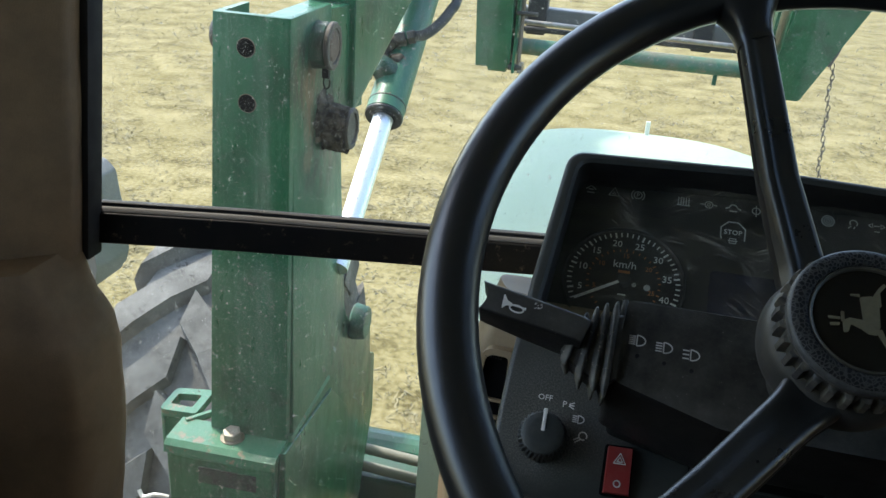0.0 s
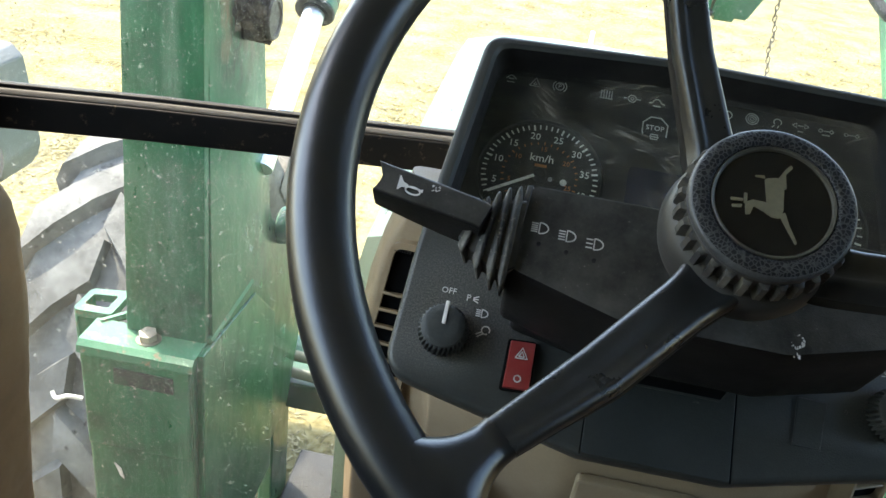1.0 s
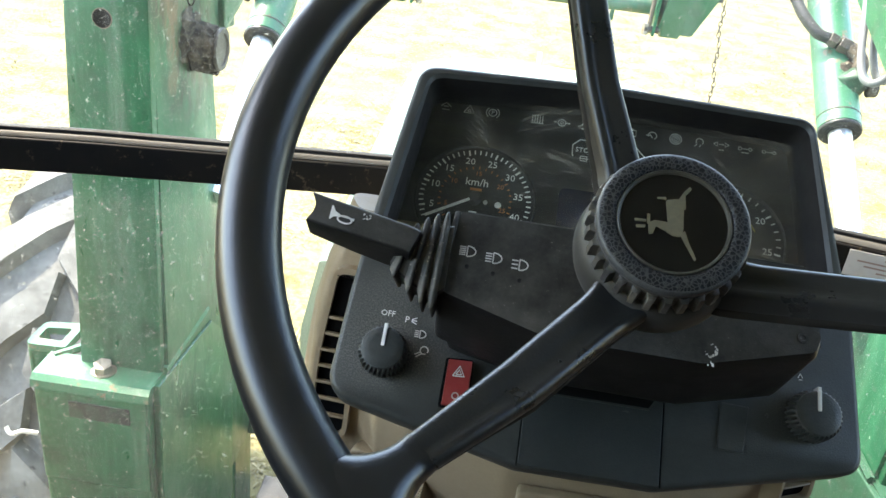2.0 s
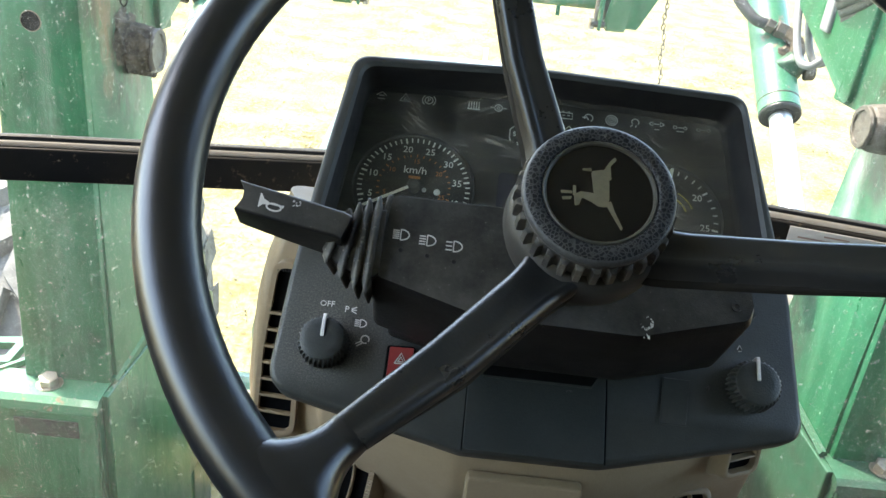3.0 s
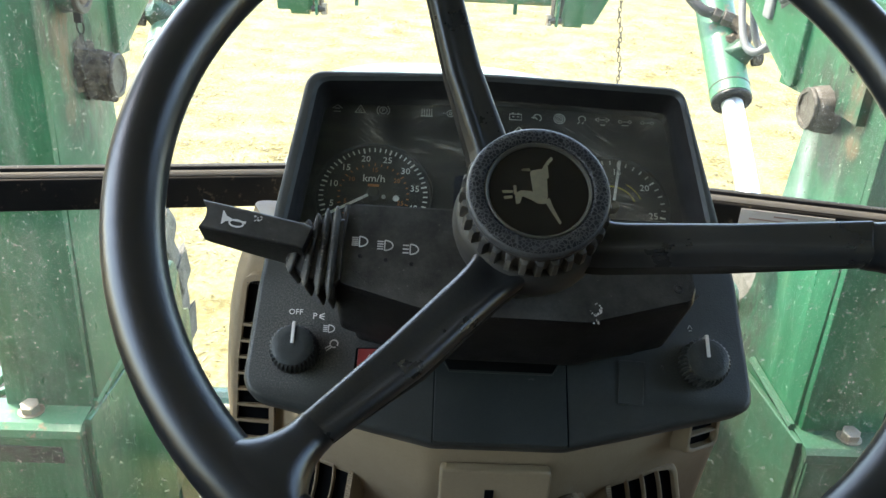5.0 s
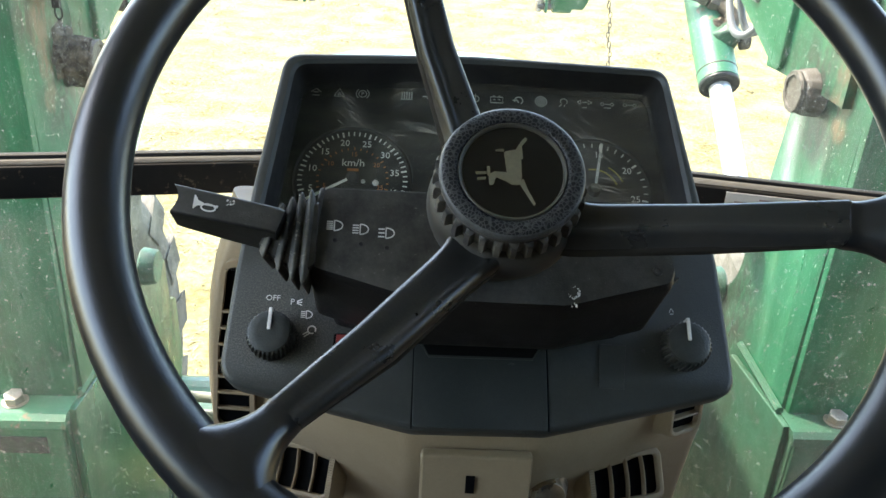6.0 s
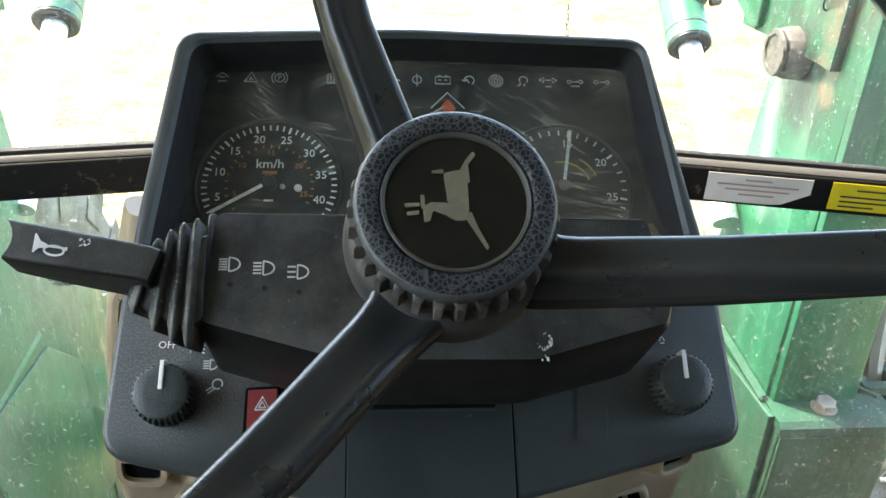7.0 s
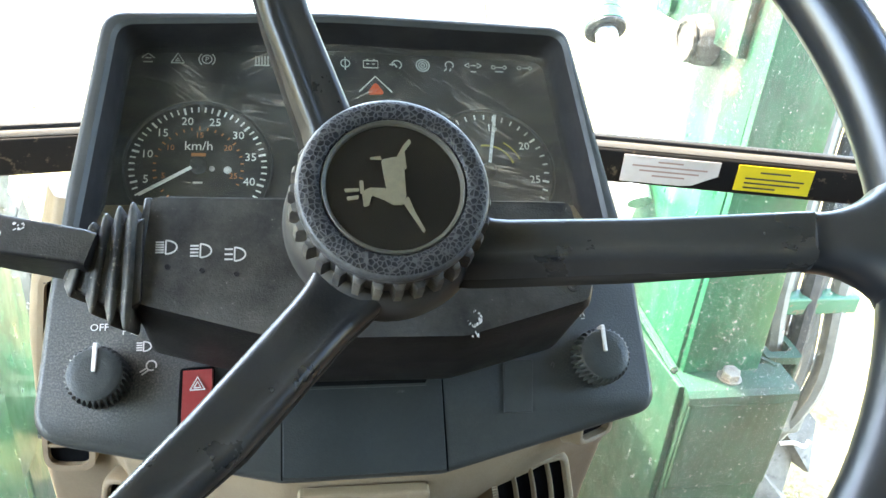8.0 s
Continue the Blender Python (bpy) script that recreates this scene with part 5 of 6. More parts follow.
spoke(111.0, ((0.022, -0.0070, 0.0160, 0.0225), (0.036, -0.0052, 0.0140, 0.0212), (0.041, -0.0044, 0.0133, 0.0205), (0.045, -0.0040, 0.0130, 0.0200), (0.085, -0.0020, 0.0135, 0.0185), (0.1545, -0.0066, 0.0078, 0.0115)), 0.0018, 0.0098)
spoke(231.6, ((0.022, -0.0100, 0.0190, 0.0220), (0.034, -0.0088, 0.0176, 0.0210), (0.040, -0.0074, 0.0163, 0.0202), (0.046, -0.0067, 0.0155, 0.0194), (0.052, -0.0064, 0.0150, 0.0188), (0.105, -0.0058, 0.0135, 0.0178), (0.1545, -0.0074, 0.0065, 0.0090)), 0.0006, 0.0090)

HUB = pose(-0.0027, 0.0018, 0)
part("hub_body", lathe([(0.022, 0.086), (0.024, 0.128), (0.033, 0.132), (0.0395, 0.1365), (0.0405, 0.1420), (0.0392, 0.1500), (0.0365, 0.1570), (0.030, 0.1610), (0.01, 0.1620)], 56, HUB), M["bell"], wheel, "smooth black hub bell", smooth=True)


def hub_cap():
    """A low cap: a notched skirt, a pebbled ring with a worn rim, a thin trim ring and a gloss disc."""
    teeth = 30
    n, rings = teeth * 6, []
    for r, z, notch in ((0.0335, 0.1585, 0.0), (0.0374, 0.1590, 0.105), (0.0381, 0.1610, 0.105), (0.0378, 0.1690, 0.090), (0.0370, 0.1712, 0.070), (0.0350, 0.1716, 0.02), (0.0346, 0.1740, 0.0)):
        rings.append([(r * (1 - (notch if k % 6 in (0, 1, 2) else 0)) * math.cos(2 * math.pi * k / n), r * (1 - (notch if k % 6 in (0, 1, 2) else 0)) * math.sin(2 * math.pi * k / n), z) for k in range(n)])
    bm = loft(rings)
    bm.transform(HUB)
    cap = part("hub_cap", bm, M["hub"], wheel, "notched black rubber hub cap", smooth=True)
    part("worn_edge", lathe([(0.0346, 0.1735), (0.0354, 0.1748), (0.0355, 0.1772), (0.0349, 0.1788), (0.0341, 0.1795), (0.0335, 0.1796), (0.0332, 0.1750)], 72, HUB), M["hub_edge"], cap, "worn grey rim of the cap", smooth=True)
    part("grained_ring", lathe([(0.0340, 0.1760), (0.0340, 0.1796), (0.0330, 0.1803), (0.0310, 0.1807), (0.0285, 0.1807), (0.0272, 0.1803), (0.0266, 0.1794), (0.0264, 0.1770)], 72, HUB), M["hub_grain"], cap, "pebbled black vinyl ring", smooth=True)
    part("trim_ring", lathe([(0.0264, 0.1770), (0.0263, 0.1796), (0.0258, 0.1801), (0.0248, 0.1796), (0.0243, 0.1780)], 72, HUB), M["silver"], cap, "thin worn trim ring", smooth=True)
    disc = part("emblem_disc", lathe([(0.0252, 0.1745), (0.0251, 0.1784), (0.001, 0.1786)], 64, HUB), M["gloss"], cap, "gloss black disc", smooth=True)
    def flat(o, r=0.0006):
        return prism(rounded(o, r, 2), 0.1786, 0.1791)
    mark = join(flat([(-0.0043, 0.0104), (0.0016, 0.0118), (0.0041, 0.0064), (0.0043, -0.0035), (0.0033, -0.0073), (-0.0005, -0.0073), (-0.0040, -0.0052), (-0.0029, -0.0006)], 0.0012),
                flat([(0.0012, 0.0112), (0.0040, 0.0162), (0.0064, 0.0191), (0.0072, 0.0176), (0.0045, 0.0139), (0.0050, 0.0070), (0.0030, 0.0062)]),
                flat([(-0.0084, 0.0113), (-0.0045, 0.0119), (-0.0040, 0.0104), (-0.0082, 0.0105)], 0.0003),
                flat([(0.0030, -0.0064), (0.0049, -0.0035), (0.0071, -0.0098), (0.0106, -0.0170), (0.0100, -0.0182), (0.0064, -0.0122)]),
                flat([(-0.0034, -0.0055), (-0.0081, -0.0035), (-0.0092, -0.0075), (-0.0112, -0.0081), (-0.0116, -0.0023), (-0.0087, -0.0006), (-0.0030, -0.0008)]),
                flat([(-0.0124, 0.0022), (-0.0110, 0.0020), (-0.0108, -0.0030), (-0.0122, -0.0028)], 0.0003),
                flat([(-0.0180, -0.0010), (-0.0126, -0.0008), (-0.0126, -0.0020), (-0.0176, -0.0024)], 0.0003),
                flat([(-0.0172, -0.0042), (-0.0128, -0.0036), (-0.0130, -0.0050), (-0.0168, -0.0056)], 0.0003))
    mark.transform(HUB)
    part("emblem", mark, M["emblem"], disc, "dull gold abstract emblem")


hub_cap()


# ---- tan console under the dashboard ----
def console():
    ob = thing("console", DASH @ Matrix(((1, 0, 0, 0), (0, 0.8, -0.6, -0.0372), (0, 0.6, 0.8, 1.7996), (0, 0, 0, 1))).inverted(), "tan moulded plastic console with air vents below the dashboard", "console")
    rings = []
    for z, y0, yl, hl, yr, hr, back_, yb in ((1.822, 0.040, 0.075, 0.183, 0.028, 0.152, 0.195, 0.100), (1.795, 0.012, 0.070, 0.190, 0.012, 0.158, 0.204, 0.105), (1.765, -0.010, 0.062, 0.203, 0.000, 0.166, 0.213, 0.110), (1.740, -0.052, 0.054, 0.207, -0.006, 0.172, 0.219, 0.110), (1.725, -0.060, 0.050, 0.208, -0.002, 0.176, 0.223, 0.115), (1.690, -0.058, 0.041, 0.2085, 0.006, 0.186, 0.229, 0.120), (1.655, -0.050, 0.033, 0.2085, 0.020, 0.196, 0.234, 0.125), (1.625, -0.034, 0.030, 0.2085, 0.030, 0.198, 0.238, 0.130), (1.565, -0.010, 0.034, 0.2090, 0.040, 0.198, 0.240, 0.140), (1.45, 0.020, 0.040, 0.210, 0.040, 0.192, 0.242, 0.150), (0.925, 0.040, 0.070, 0.210, 0.070, 0.192, 0.242, 0.205)):
        rings.append([(p[0], p[1], z) for p in rounded([(-hl, yl), (-0.166, yl - 0.004), (-0.145, y0 + 0.65 * (yr - y0)), (-0.045, y0), (0.045, y0), (hr, yr), (back_ - 0.015, yb), (-back_, yb)], [0.010, 0.008, 0.008, 0.03, 0.03, 0.012, 0.02, 0.02], 4)])
    part("console_body", loft(rings), M["tan"], ob, smooth=True)
    return ob


console_ob = console()


def vent(centre, hx, hz, n, turn, tip, roll, wheel_side=0, skirt=0.022):
    """An air vent: a raised rounded frame, a black sheet for the shaded opening, thin vanes and a knurled wheel along
    one edge.
    """
    m = Matrix.Translation(centre) @ pose(0, 0, 0, 0, 0, turn) @ pose(0, 0, 0, tip, 0, 0) @ pose(0, 0, 0, 0, roll, 0) @ Matrix(((1, 0, 0, 0), (0, 0, -1, 0), (0, 1, 0, 0), (0, 0, 0, 1)))

    def edge(d, r):
        return rounded([(-hx + d, -hz + d), (hx - d, -hz + d), (hx - d, hz - d), (-hx + d, hz - d)], r, 4)

    rings = [(0.0045, 0.005, -0.0052), (0.0045, 0.005, 0.0004), (0.0036, 0.0055, 0.0012), (0.0018, 0.0065, 0.0012), (0.0, 0.0075, -0.0006), (-0.0015, 0.008, -0.006), (-0.004, 0.008, -skirt)]
    fr = part("air_vent", loft([[(*p, w) for p in edge(d, r)] for d, r, w in rings], caps=False), M["tan"], console_ob, "raised tan air vent with thin vanes", smooth=True)
    fr.data.transform(m)
    # Shallow black sheet; the depth's shade is put into its colour.
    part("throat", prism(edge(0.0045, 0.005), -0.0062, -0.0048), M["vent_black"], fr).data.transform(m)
    upright = hx > hz
    for k in range(n):
        f = -1 + 2 * (k + 1) / (n + 1)
        if upright:
            c = f * (hx - 0.0045)
            rows = [[(c + 0.0018 * (1 - (b / hz) ** 2) + a, b, w) for a, w in ((-0.0007, -0.005), (0.0007, -0.005), (0.0007, 0.0001), (0.0, 0.0006), (-0.0007, 0.0001))] for b in [(-1 + 0.25 * q) * (hz - 0.0047) for q in range(9)]]
        else:
            c = f * (hz - 0.0045)
            rows = [[(b, c + a, w) for a, w in ((-0.0007, -0.005), (0.0007, -0.005), (0.0007, 0.0001), (0.0, 0.0006), (-0.0007, 0.0001))] for b in (-hx + 0.0047, hx - 0.0047)]
        part("vane", loft(rows), M["tan"], fr).data.transform(m)
    if wheel_side:
        x = wheel_side * (hx - 0.0022)
        bumps = [rod((x - 0.0022, b, 0.0012), (x + 0.0022, b, 0.0012), 0.0011, segments=6) for b in [(-1 + 0.125 * q) * (hz - 0.005) for q in range(17)]]
        part("thumb_wheel", join(*bumps), M["tan"], fr, "knurled vent thumb wheel").data.transform(m)


vent((0.1310, -0.0166, 1.6320), 0.0335, 0.0205, 3, 18.9, -34.9, 3.8, -1)
vent((-0.1350, -0.0166, 1.6320), 0.0335, 0.0205, 3, -18.9, -34.9, -3.8, 1)
vent((0.1670, -0.0150, 1.6965), 0.0165, 0.0166, 1, 24, -6, 0, skirt=0.012)


def tall_vent():
    """The tall side outlet: a pale frame that narrows upwards, level vanes and a knurled wheel at its head."""
    m = Matrix.Translation((-0.1758, 0.0215, 1.641)) @ pose(0, 0, 0, -13.8, 0, -4) @ Matrix(((1, 0, 0, 0), (0, 0, -1, 0), (0, 1, 0, 0), (0, 0, 0, 1)))
    inner = rounded([(-0.0270, 0.0), (0.0, 0.0), (0.0, 0.137), (-0.0180, 0.137), (-0.0255, 0.068)], [0.008, 0.008, 0.004, 0.008, 0.02], 4)
    outer = rounded([(-0.0305, -0.004), (0.004, -0.004), (0.004, 0.142), (-0.0212, 0.142), (-0.0288, 0.069)], [0.011, 0.011, 0.005, 0.011, 0.02], 4)
    fr = part("air_vent", loft([[(*p, -0.002) for p in inner], [(*p, 0.003) for p in inner], [(*p, 0.003) for p in outer], [(*p, -0.020) for p in outer]], caps=False), M["tan"], console_ob, "tall tan air vent with level vanes", smooth=True)
    fr.data.transform(m)
    # Black sheet behind the vanes, painted as the shade of the duct.
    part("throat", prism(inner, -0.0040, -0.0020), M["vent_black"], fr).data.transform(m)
    for k in range(7):
        h = 0.0155 + 0.0140 * k
        left = -0.0268 + 0.0015 * h / 0.068 if h < 0.068 else -0.0253 + 0.0075 * (h - 0.068) / 0.069
        part("vane", box((left, h - 0.0011, -0.001), (-0.0003, h + 0.0011, 0.0032), 0.0003), M["tan"], fr).data.transform(m)
    teeth = [rod((-0.0180 + 0.0020 * k, 0.1365, 0.0005), (-0.0180 + 0.0020 * k, 0.1345, 0.0030), 0.0007, segments=6) for k in range(7)]
    part("thumb_wheel", join(*teeth), M["shroud"], fr).data.transform(m)


tall_vent()
part("latch_cover", prism(rounded([(-0.036, 1.655), (0.044, 1.655), (0.044, 1.700), (-0.036, 1.700)], 0.004, 3), 0.060, 0.069, 0.002, Matrix(((1, 0, 0, 0), (0, 0, -1, 0), (0, 1, 0, 0), (0, 0, 0, 1)))), M["tan"], console_ob, "raised tan cover")
# A black box stands in for the shaded slot.
part("latch_slot", box((-0.003, -0.0705, 1.666), (0.0035, -0.0685, 1.682)), M["vent_black"], console_ob)
part("ignition_lock", lathe([(0.019, -0.006), (0.018, 0.004), (0.0145, 0.010), (0.0130, 0.012), (0.0128, 0.019), (0.0115, 0.021), (0.0095, 0.0195), (0.001, 0.0190)], 28, along((0.063, -0.030, 1.634), (0.066, -0.070, 1.650))), M["brass"], console_ob, "tarnished metal ignition lock", smooth=True)


# ---- stickers on the bar ----
def sticker(x0, x1, h0, h1, mat, label, lines, ink, cut=0.0):
    """A flat sticker that follows the bar's face, with unreadable lines of print as plain bars."""
    off = -0.0126
    n = 8
    ob = thing("warning_sticker", None, label, "sticker")
    xs = [x0 + (x1 - x0) * k / n for k in range(n + 1)]
    lo = [max(h0, h0 + cut * (k / n - 0.72) * 2.5) if cut else h0 for k in range(n + 1)]
    bm = bmesh.new()
    vs = [[bm.verts.new((x, bar_y(x) + off + d, bar_z(x) + h)) for h in (lo[k], h1) for d in (0.0, -0.0006)] for k, x in enumerate(xs)]
    for a, b in zip(vs, vs[1:]):
        for i, j in ((0, 1), (1, 3), (3, 2), (2, 0)):
            bm.faces.new((a[i], a[j], b[j], b[i]))
    for e in (vs[0], vs[-1]):
        bm.faces.new((e[0], e[1], e[3], e[2]))
    part("sheet", bm, mat, ob)
    for f0, f1, h in lines:
        bm = bmesh.new()
        a, b = x0 + (x1 - x0) * f0, x0 + (x1 - x0) * f1
        q = [bm.verts.new((x, bar_y(x) + off - 0.0009, bar_z(x) + h + s * 0.0009)) for x, s in ((a, -1), (b, -1), (b, 1), (a, 1))]
        bm.faces.new(q)
        part("print_line", bm, ink, ob)


sticker(0.288, 0.381, -0.0145, 0.0145, M["sticker"], "scuffed white warning sticker on the black bar", [(0.36, 0.62, 0.009), (0.10, 0.88, 0.004), (0.18, 0.80, -0.001), (0.32, 0.66, -0.006)], M["ink_red"], 0.020)
sticker(0.398, 0.470, -0.0130, 0.0145, M["sticker_yellow"], "yellow warning sticker on the black bar", [(0.30, 0.70, 0.008), (0.12, 0.90, 0.001), (0.12, 0.86, -0.004), (0.12, 0.55, -0.009)], M["ink"])


# ---- bonnet and tractor body, its nose turned a little to the left of the cab's frame ----
NOSE = pose(0, 0, 0, 0, 0, 1.3)


def bonnet():
    ob = thing("tractor_bonnet", NOSE, "pale green sunlit tractor bonnet with rounded edges", "bonnet")
    rings = []
    for y, half, top in ((0.46, 0.305, 1.622), (0.70, 0.305, 1.632), (1.0, 0.303, 1.642), (1.25, 0.300, 1.648), (1.42, 0.295, 1.642), (1.52, 0.285, 1.620), (1.57, 0.270, 1.575), (1.585, 0.26, 1.48)):
        sec = []
        for k in range(25):
            f = -1 + 2 * k / 24
            x = half * math.copysign(abs(f) ** 0.8, f)
            sec.append((x, y, top - 0.028 - 0.035 * abs(f) ** 2.5 - (0.10 if k in (0, 24) else 0)))
        rings.append([(-half, y, 1.05)] + sec + [(half, y, 1.05)])
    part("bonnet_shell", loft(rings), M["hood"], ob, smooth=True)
    part("marker_tab", box((-0.005, 1.448, 1.590), (0.005, 1.456, 1.640), 0.002), M["white"], ob, "small white tab")
    return ob


bonnet()


def front_wheel(ob, cx, cy, R, width):
    """A front wheel: carcass, chevron lugs, dished rim."""
    m = pose(cx, cy, R, 0, 90, 0)
    hw = width / 2
    tyre = part("front_tyre", lathe([(R * 0.56, -hw * 0.8), (R * 0.70, -hw), (R * 0.86, -hw), (R * 0.925, -hw * 0.82), (R * 0.94, 0), (R * 0.925, hw * 0.82), (R * 0.86, hw), (R * 0.70, hw), (R * 0.56, hw * 0.8)], 48, m), M["tyre"], ob, "dusty black tractor tyre with deep chevron lugs", smooth=True)
    for k in range(30):
        side = 1 if k % 2 else -1
        a = 2 * math.pi * k / 30
        rings = []
        for x, da, r0, r1, t in ((-0.04, 0.04, 0.92, 1.0, 0.060), (0.30, -0.06, 0.92, 1.0, 0.066), (0.62, -0.18, 0.91, 0.998, 0.072), (0.95, -0.31, 0.88, 0.985, 0.080), (1.03, -0.35, 0.76, 0.93, 0.078)):
            ring = []
            for r, s in ((r0, -1), (r1, -0.8), (r1, 0.8), (r0, 1)):
                b = a + da + s * t / R
                ring.append((cx + side * x * hw, cy - R * r * math.cos(b), R + R * r * math.sin(b)))
            rings.append(ring)
        part("tyre_lug", loft(rings), M["tyre"], tyre)
    part("wheel_rim", lathe([(R * 0.57, -hw * 0.75), (R * 0.54, -hw * 0.6), (R * 0.50, 0), (R * 0.20, hw * 0.2), (R * 0.20, hw * 0.3), (R * 0.50, hw * 0.1), (R * 0.54, hw * 0.6), (R * 0.57, hw * 0.75)], 40, m), M["sticker_yellow"], ob, "yellow wheel rim", smooth=True)


def chassis():
    ob = thing("tractor_chassis", NOSE, "green tractor chassis with front axle and dusty lugged tyres", "tractor chassis")
    part("side_frame", box((-0.26, 0.20, 0.55), (0.26, 1.65, 1.06), 0.02), M["green"], ob)
    part("front_axle", rod((-0.90, 1.38, 0.62), (0.86, 1.38, 0.62), 0.07, segments=20, bevel=0.01), M["green"], ob)
    part("cab_support", box((-0.30, -1.2, 0.55), (0.30, 0.21, 0.862), 0.02), M["dark"], ob)
    front_wheel(ob, -0.98, 1.38, 0.62, 0.38)
    front_wheel(ob, 0.94, 1.38, 0.62, 0.38)
    for sx in (-1, 1):
        part("rear_axle_stub", rod((sx * 0.28, -0.9, 0.80), (sx * 0.80, -0.9, 0.80), 0.10, segments=20), M["dark"], ob)
        part("rear_tyre", lathe([(0.42, -0.2), (0.72, -0.24), (0.80, -0.15), (0.80, 0.15), (0.72, 0.24), (0.42, 0.2)], 40, pose(sx * 1.08, -0.9, 0.80, 0, 90, 0)), M["tyre"], ob, smooth=True)
    return ob


chassis()

# ---- front loader ----
loader = thing("front_loader", NOSE, "weathered green front loader with hydraulic cylinders and hoses", "front loader")


def yz_plate(outline, x0, x1, bevel=0.002):
    """A plate drawn in y and z, from x0 to x1."""
    return prism(outline, x0, x1, bevel, Matrix(((0, 0, 1, 0), (1, 0, 0, 0), (0, 1, 0, 0), (0, 0, 0, 1))))


def lumpy(bm, size=0.0055, scale=55.0):
    """Uneven, caked with grease and dirt."""
    bmesh.ops.subdivide_edges(bm, edges=bm.edges[:], cuts=2, use_grid_fill=True)
    for v in bm.verts:
        v.co += size * noise.noise_vector(v.co * scale)
    return bm


def mast(inner, outer, side):
    """A loader mast: folded rear channel, inner cheek plate, pivot pins, and the bracket at its foot."""
    lo, hi = min(inner, outer), max(inner, outer)
    y0 = 0.420
    col = part("mast", join(
        prism(rounded([(lo, y0), (hi, y0), (hi, y0 + 0.09), (hi - 0.010, y0 + 0.09), (hi - 0.010, y0 + 0.010), (lo + 0.010, y0 + 0.010), (lo + 0.010, y0 + 0.15), (lo, y0 + 0.15)] if side > 0 else [(lo, y0), (hi, y0), (hi, y0 + 0.15), (hi - 0.010, y0 + 0.15), (hi - 0.010, y0 + 0.010), (lo + 0.010, y0 + 0.010), (lo + 0.010, y0 + 0.09), (lo, y0 + 0.09)], 0.004, 2), 0.95, 1.962, 0.001)), M["green"], loader, "dusty scratched green loader mast", smooth=True)
    x0, x1 = (inner - side * 0.001, inner + side * 0.014)
    part("cheek_plate", yz_plate(rounded([(y0 + 0.012, 0.95), (0.80, 0.95), (0.885, 1.13), (0.880, 1.26), (0.845, 1.275), (0.840, 1.365), (0.745, 1.372), (0.668, 1.46), (0.640, 1.64), (0.632, 1.70), (0.620, 1.815), (0.590, 1.855), (0.520, 1.945), (y0 + 0.012, 1.958)], [0, 0, 0.02, 0.01, 0.01, 0.01, 0.02, 0.05, 0.05, 0.05, 0.03, 0.02, 0.02, 0], 3), min(x0, x1), max(x0, x1)), M["green"], col, smooth=True)
    p = part("pivot_boss", lumpy(rod((inner + side * 0.01, 0.510, 1.919), (inner - side * 0.020, 0.510, 1.919), 0.030, 0.0285, 28, 0.003), 0.0022, 90), M["boss"], col, "dirty green pivot boss", smooth=True)
    part("pivot_collar", lathe([(0.0275, 0.0), (0.0300, 0.001), (0.0300, 0.0055), (0.0285, 0.007), (0.0225, 0.007), (0.0215, 0.0045), (0.0001, 0.0045)], 32, along((inner - side * 0.0195, 0.510, 1.919), (inner - side, 0.510, 1.919))), M["collar"], p, "worn grey pin collar", smooth=True)
    part("pivot_pin", rod((inner - side * 0.020, 0.510, 1.919), (inner - side * 0.0262, 0.510, 1.919), 0.0195, segments=28, bevel=0.002), M["pin"], p, "rusted pin end", smooth=True)
    part("pivot_pin_head", rod((outer - side * 0.01, 0.510, 1.919), (outer + side * 0.030, 0.510, 1.919), 0.030, 0.024, 24, 0.005), M["grease"], p, smooth=True)
    xc = inner - side * 0.015
    clip = part("locking_clip", box((xc - 0.0045, 0.506, 1.878), (xc + 0.0045, 0.514, 1.893), 0.001), M["seal"], p, "black locking clip under the pivot")
    part("clip_ring", tube([(xc + 0.0042 * math.cos(a_) + 0.001, 0.510, 1.8725 + 0.0085 * math.sin(a_)) for a_ in [2 * math.pi * k / 12 for k in range(12)]], 0.0011, 6, closed=True), M["seal"], clip)
    # Right pin takes the paler collar colour, standing in for haze before it.
    b = part("cylinder_pin", lumpy(rod((inner, 0.560, 1.801), (inner - side * 0.033, 0.560, 1.801), 0.0335, 0.0285, 30, 0.004), 0.0060 if side < 0 else 0.0026, 110), M["crust" if side < 0 else "collar"], col, "loader pin caked with dirt", smooth=True)
    part("pin_disc", lumpy(lathe([(0.0275, 0.0), (0.0285, 0.003), (0.0270, 0.006), (0.0215, 0.006), (0.0205, 0.0035), (0.0001, 0.003)], 26, along((inner - side * 0.0325, 0.560, 1.801), (inner - side, 0.560, 1.801))), 0.0012, 140), M["collar"], b, "dirty grey pin end", smooth=True)
    if side < 0:
        part("dirt_fringe", lumpy(rod((inner - side * 0.006, 0.552, 1.777), (inner - side * 0.037, 0.548, 1.772), 0.006, 0.0025, 10), 0.0050, 150), M["crust"], b, "hanging clot of greasy straw", smooth=True)
        part("caked_dirt", lumpy(rod((inner + side * 0.002, 0.545, 1.818), (inner - side * 0.007, 0.545, 1.818), 0.040, 0.028, 22), 0.0085, 80), M["crust"], b, "crust of dirt behind the pin", smooth=True)
    part("lower_pin", rod((inner, 0.725, 1.411), (inner - side * (0.026 if side < 0 else 0.040), 0.725, 1.411), 0.032, 0.029, 22, 0.003), M["boss"], col, smooth=True)
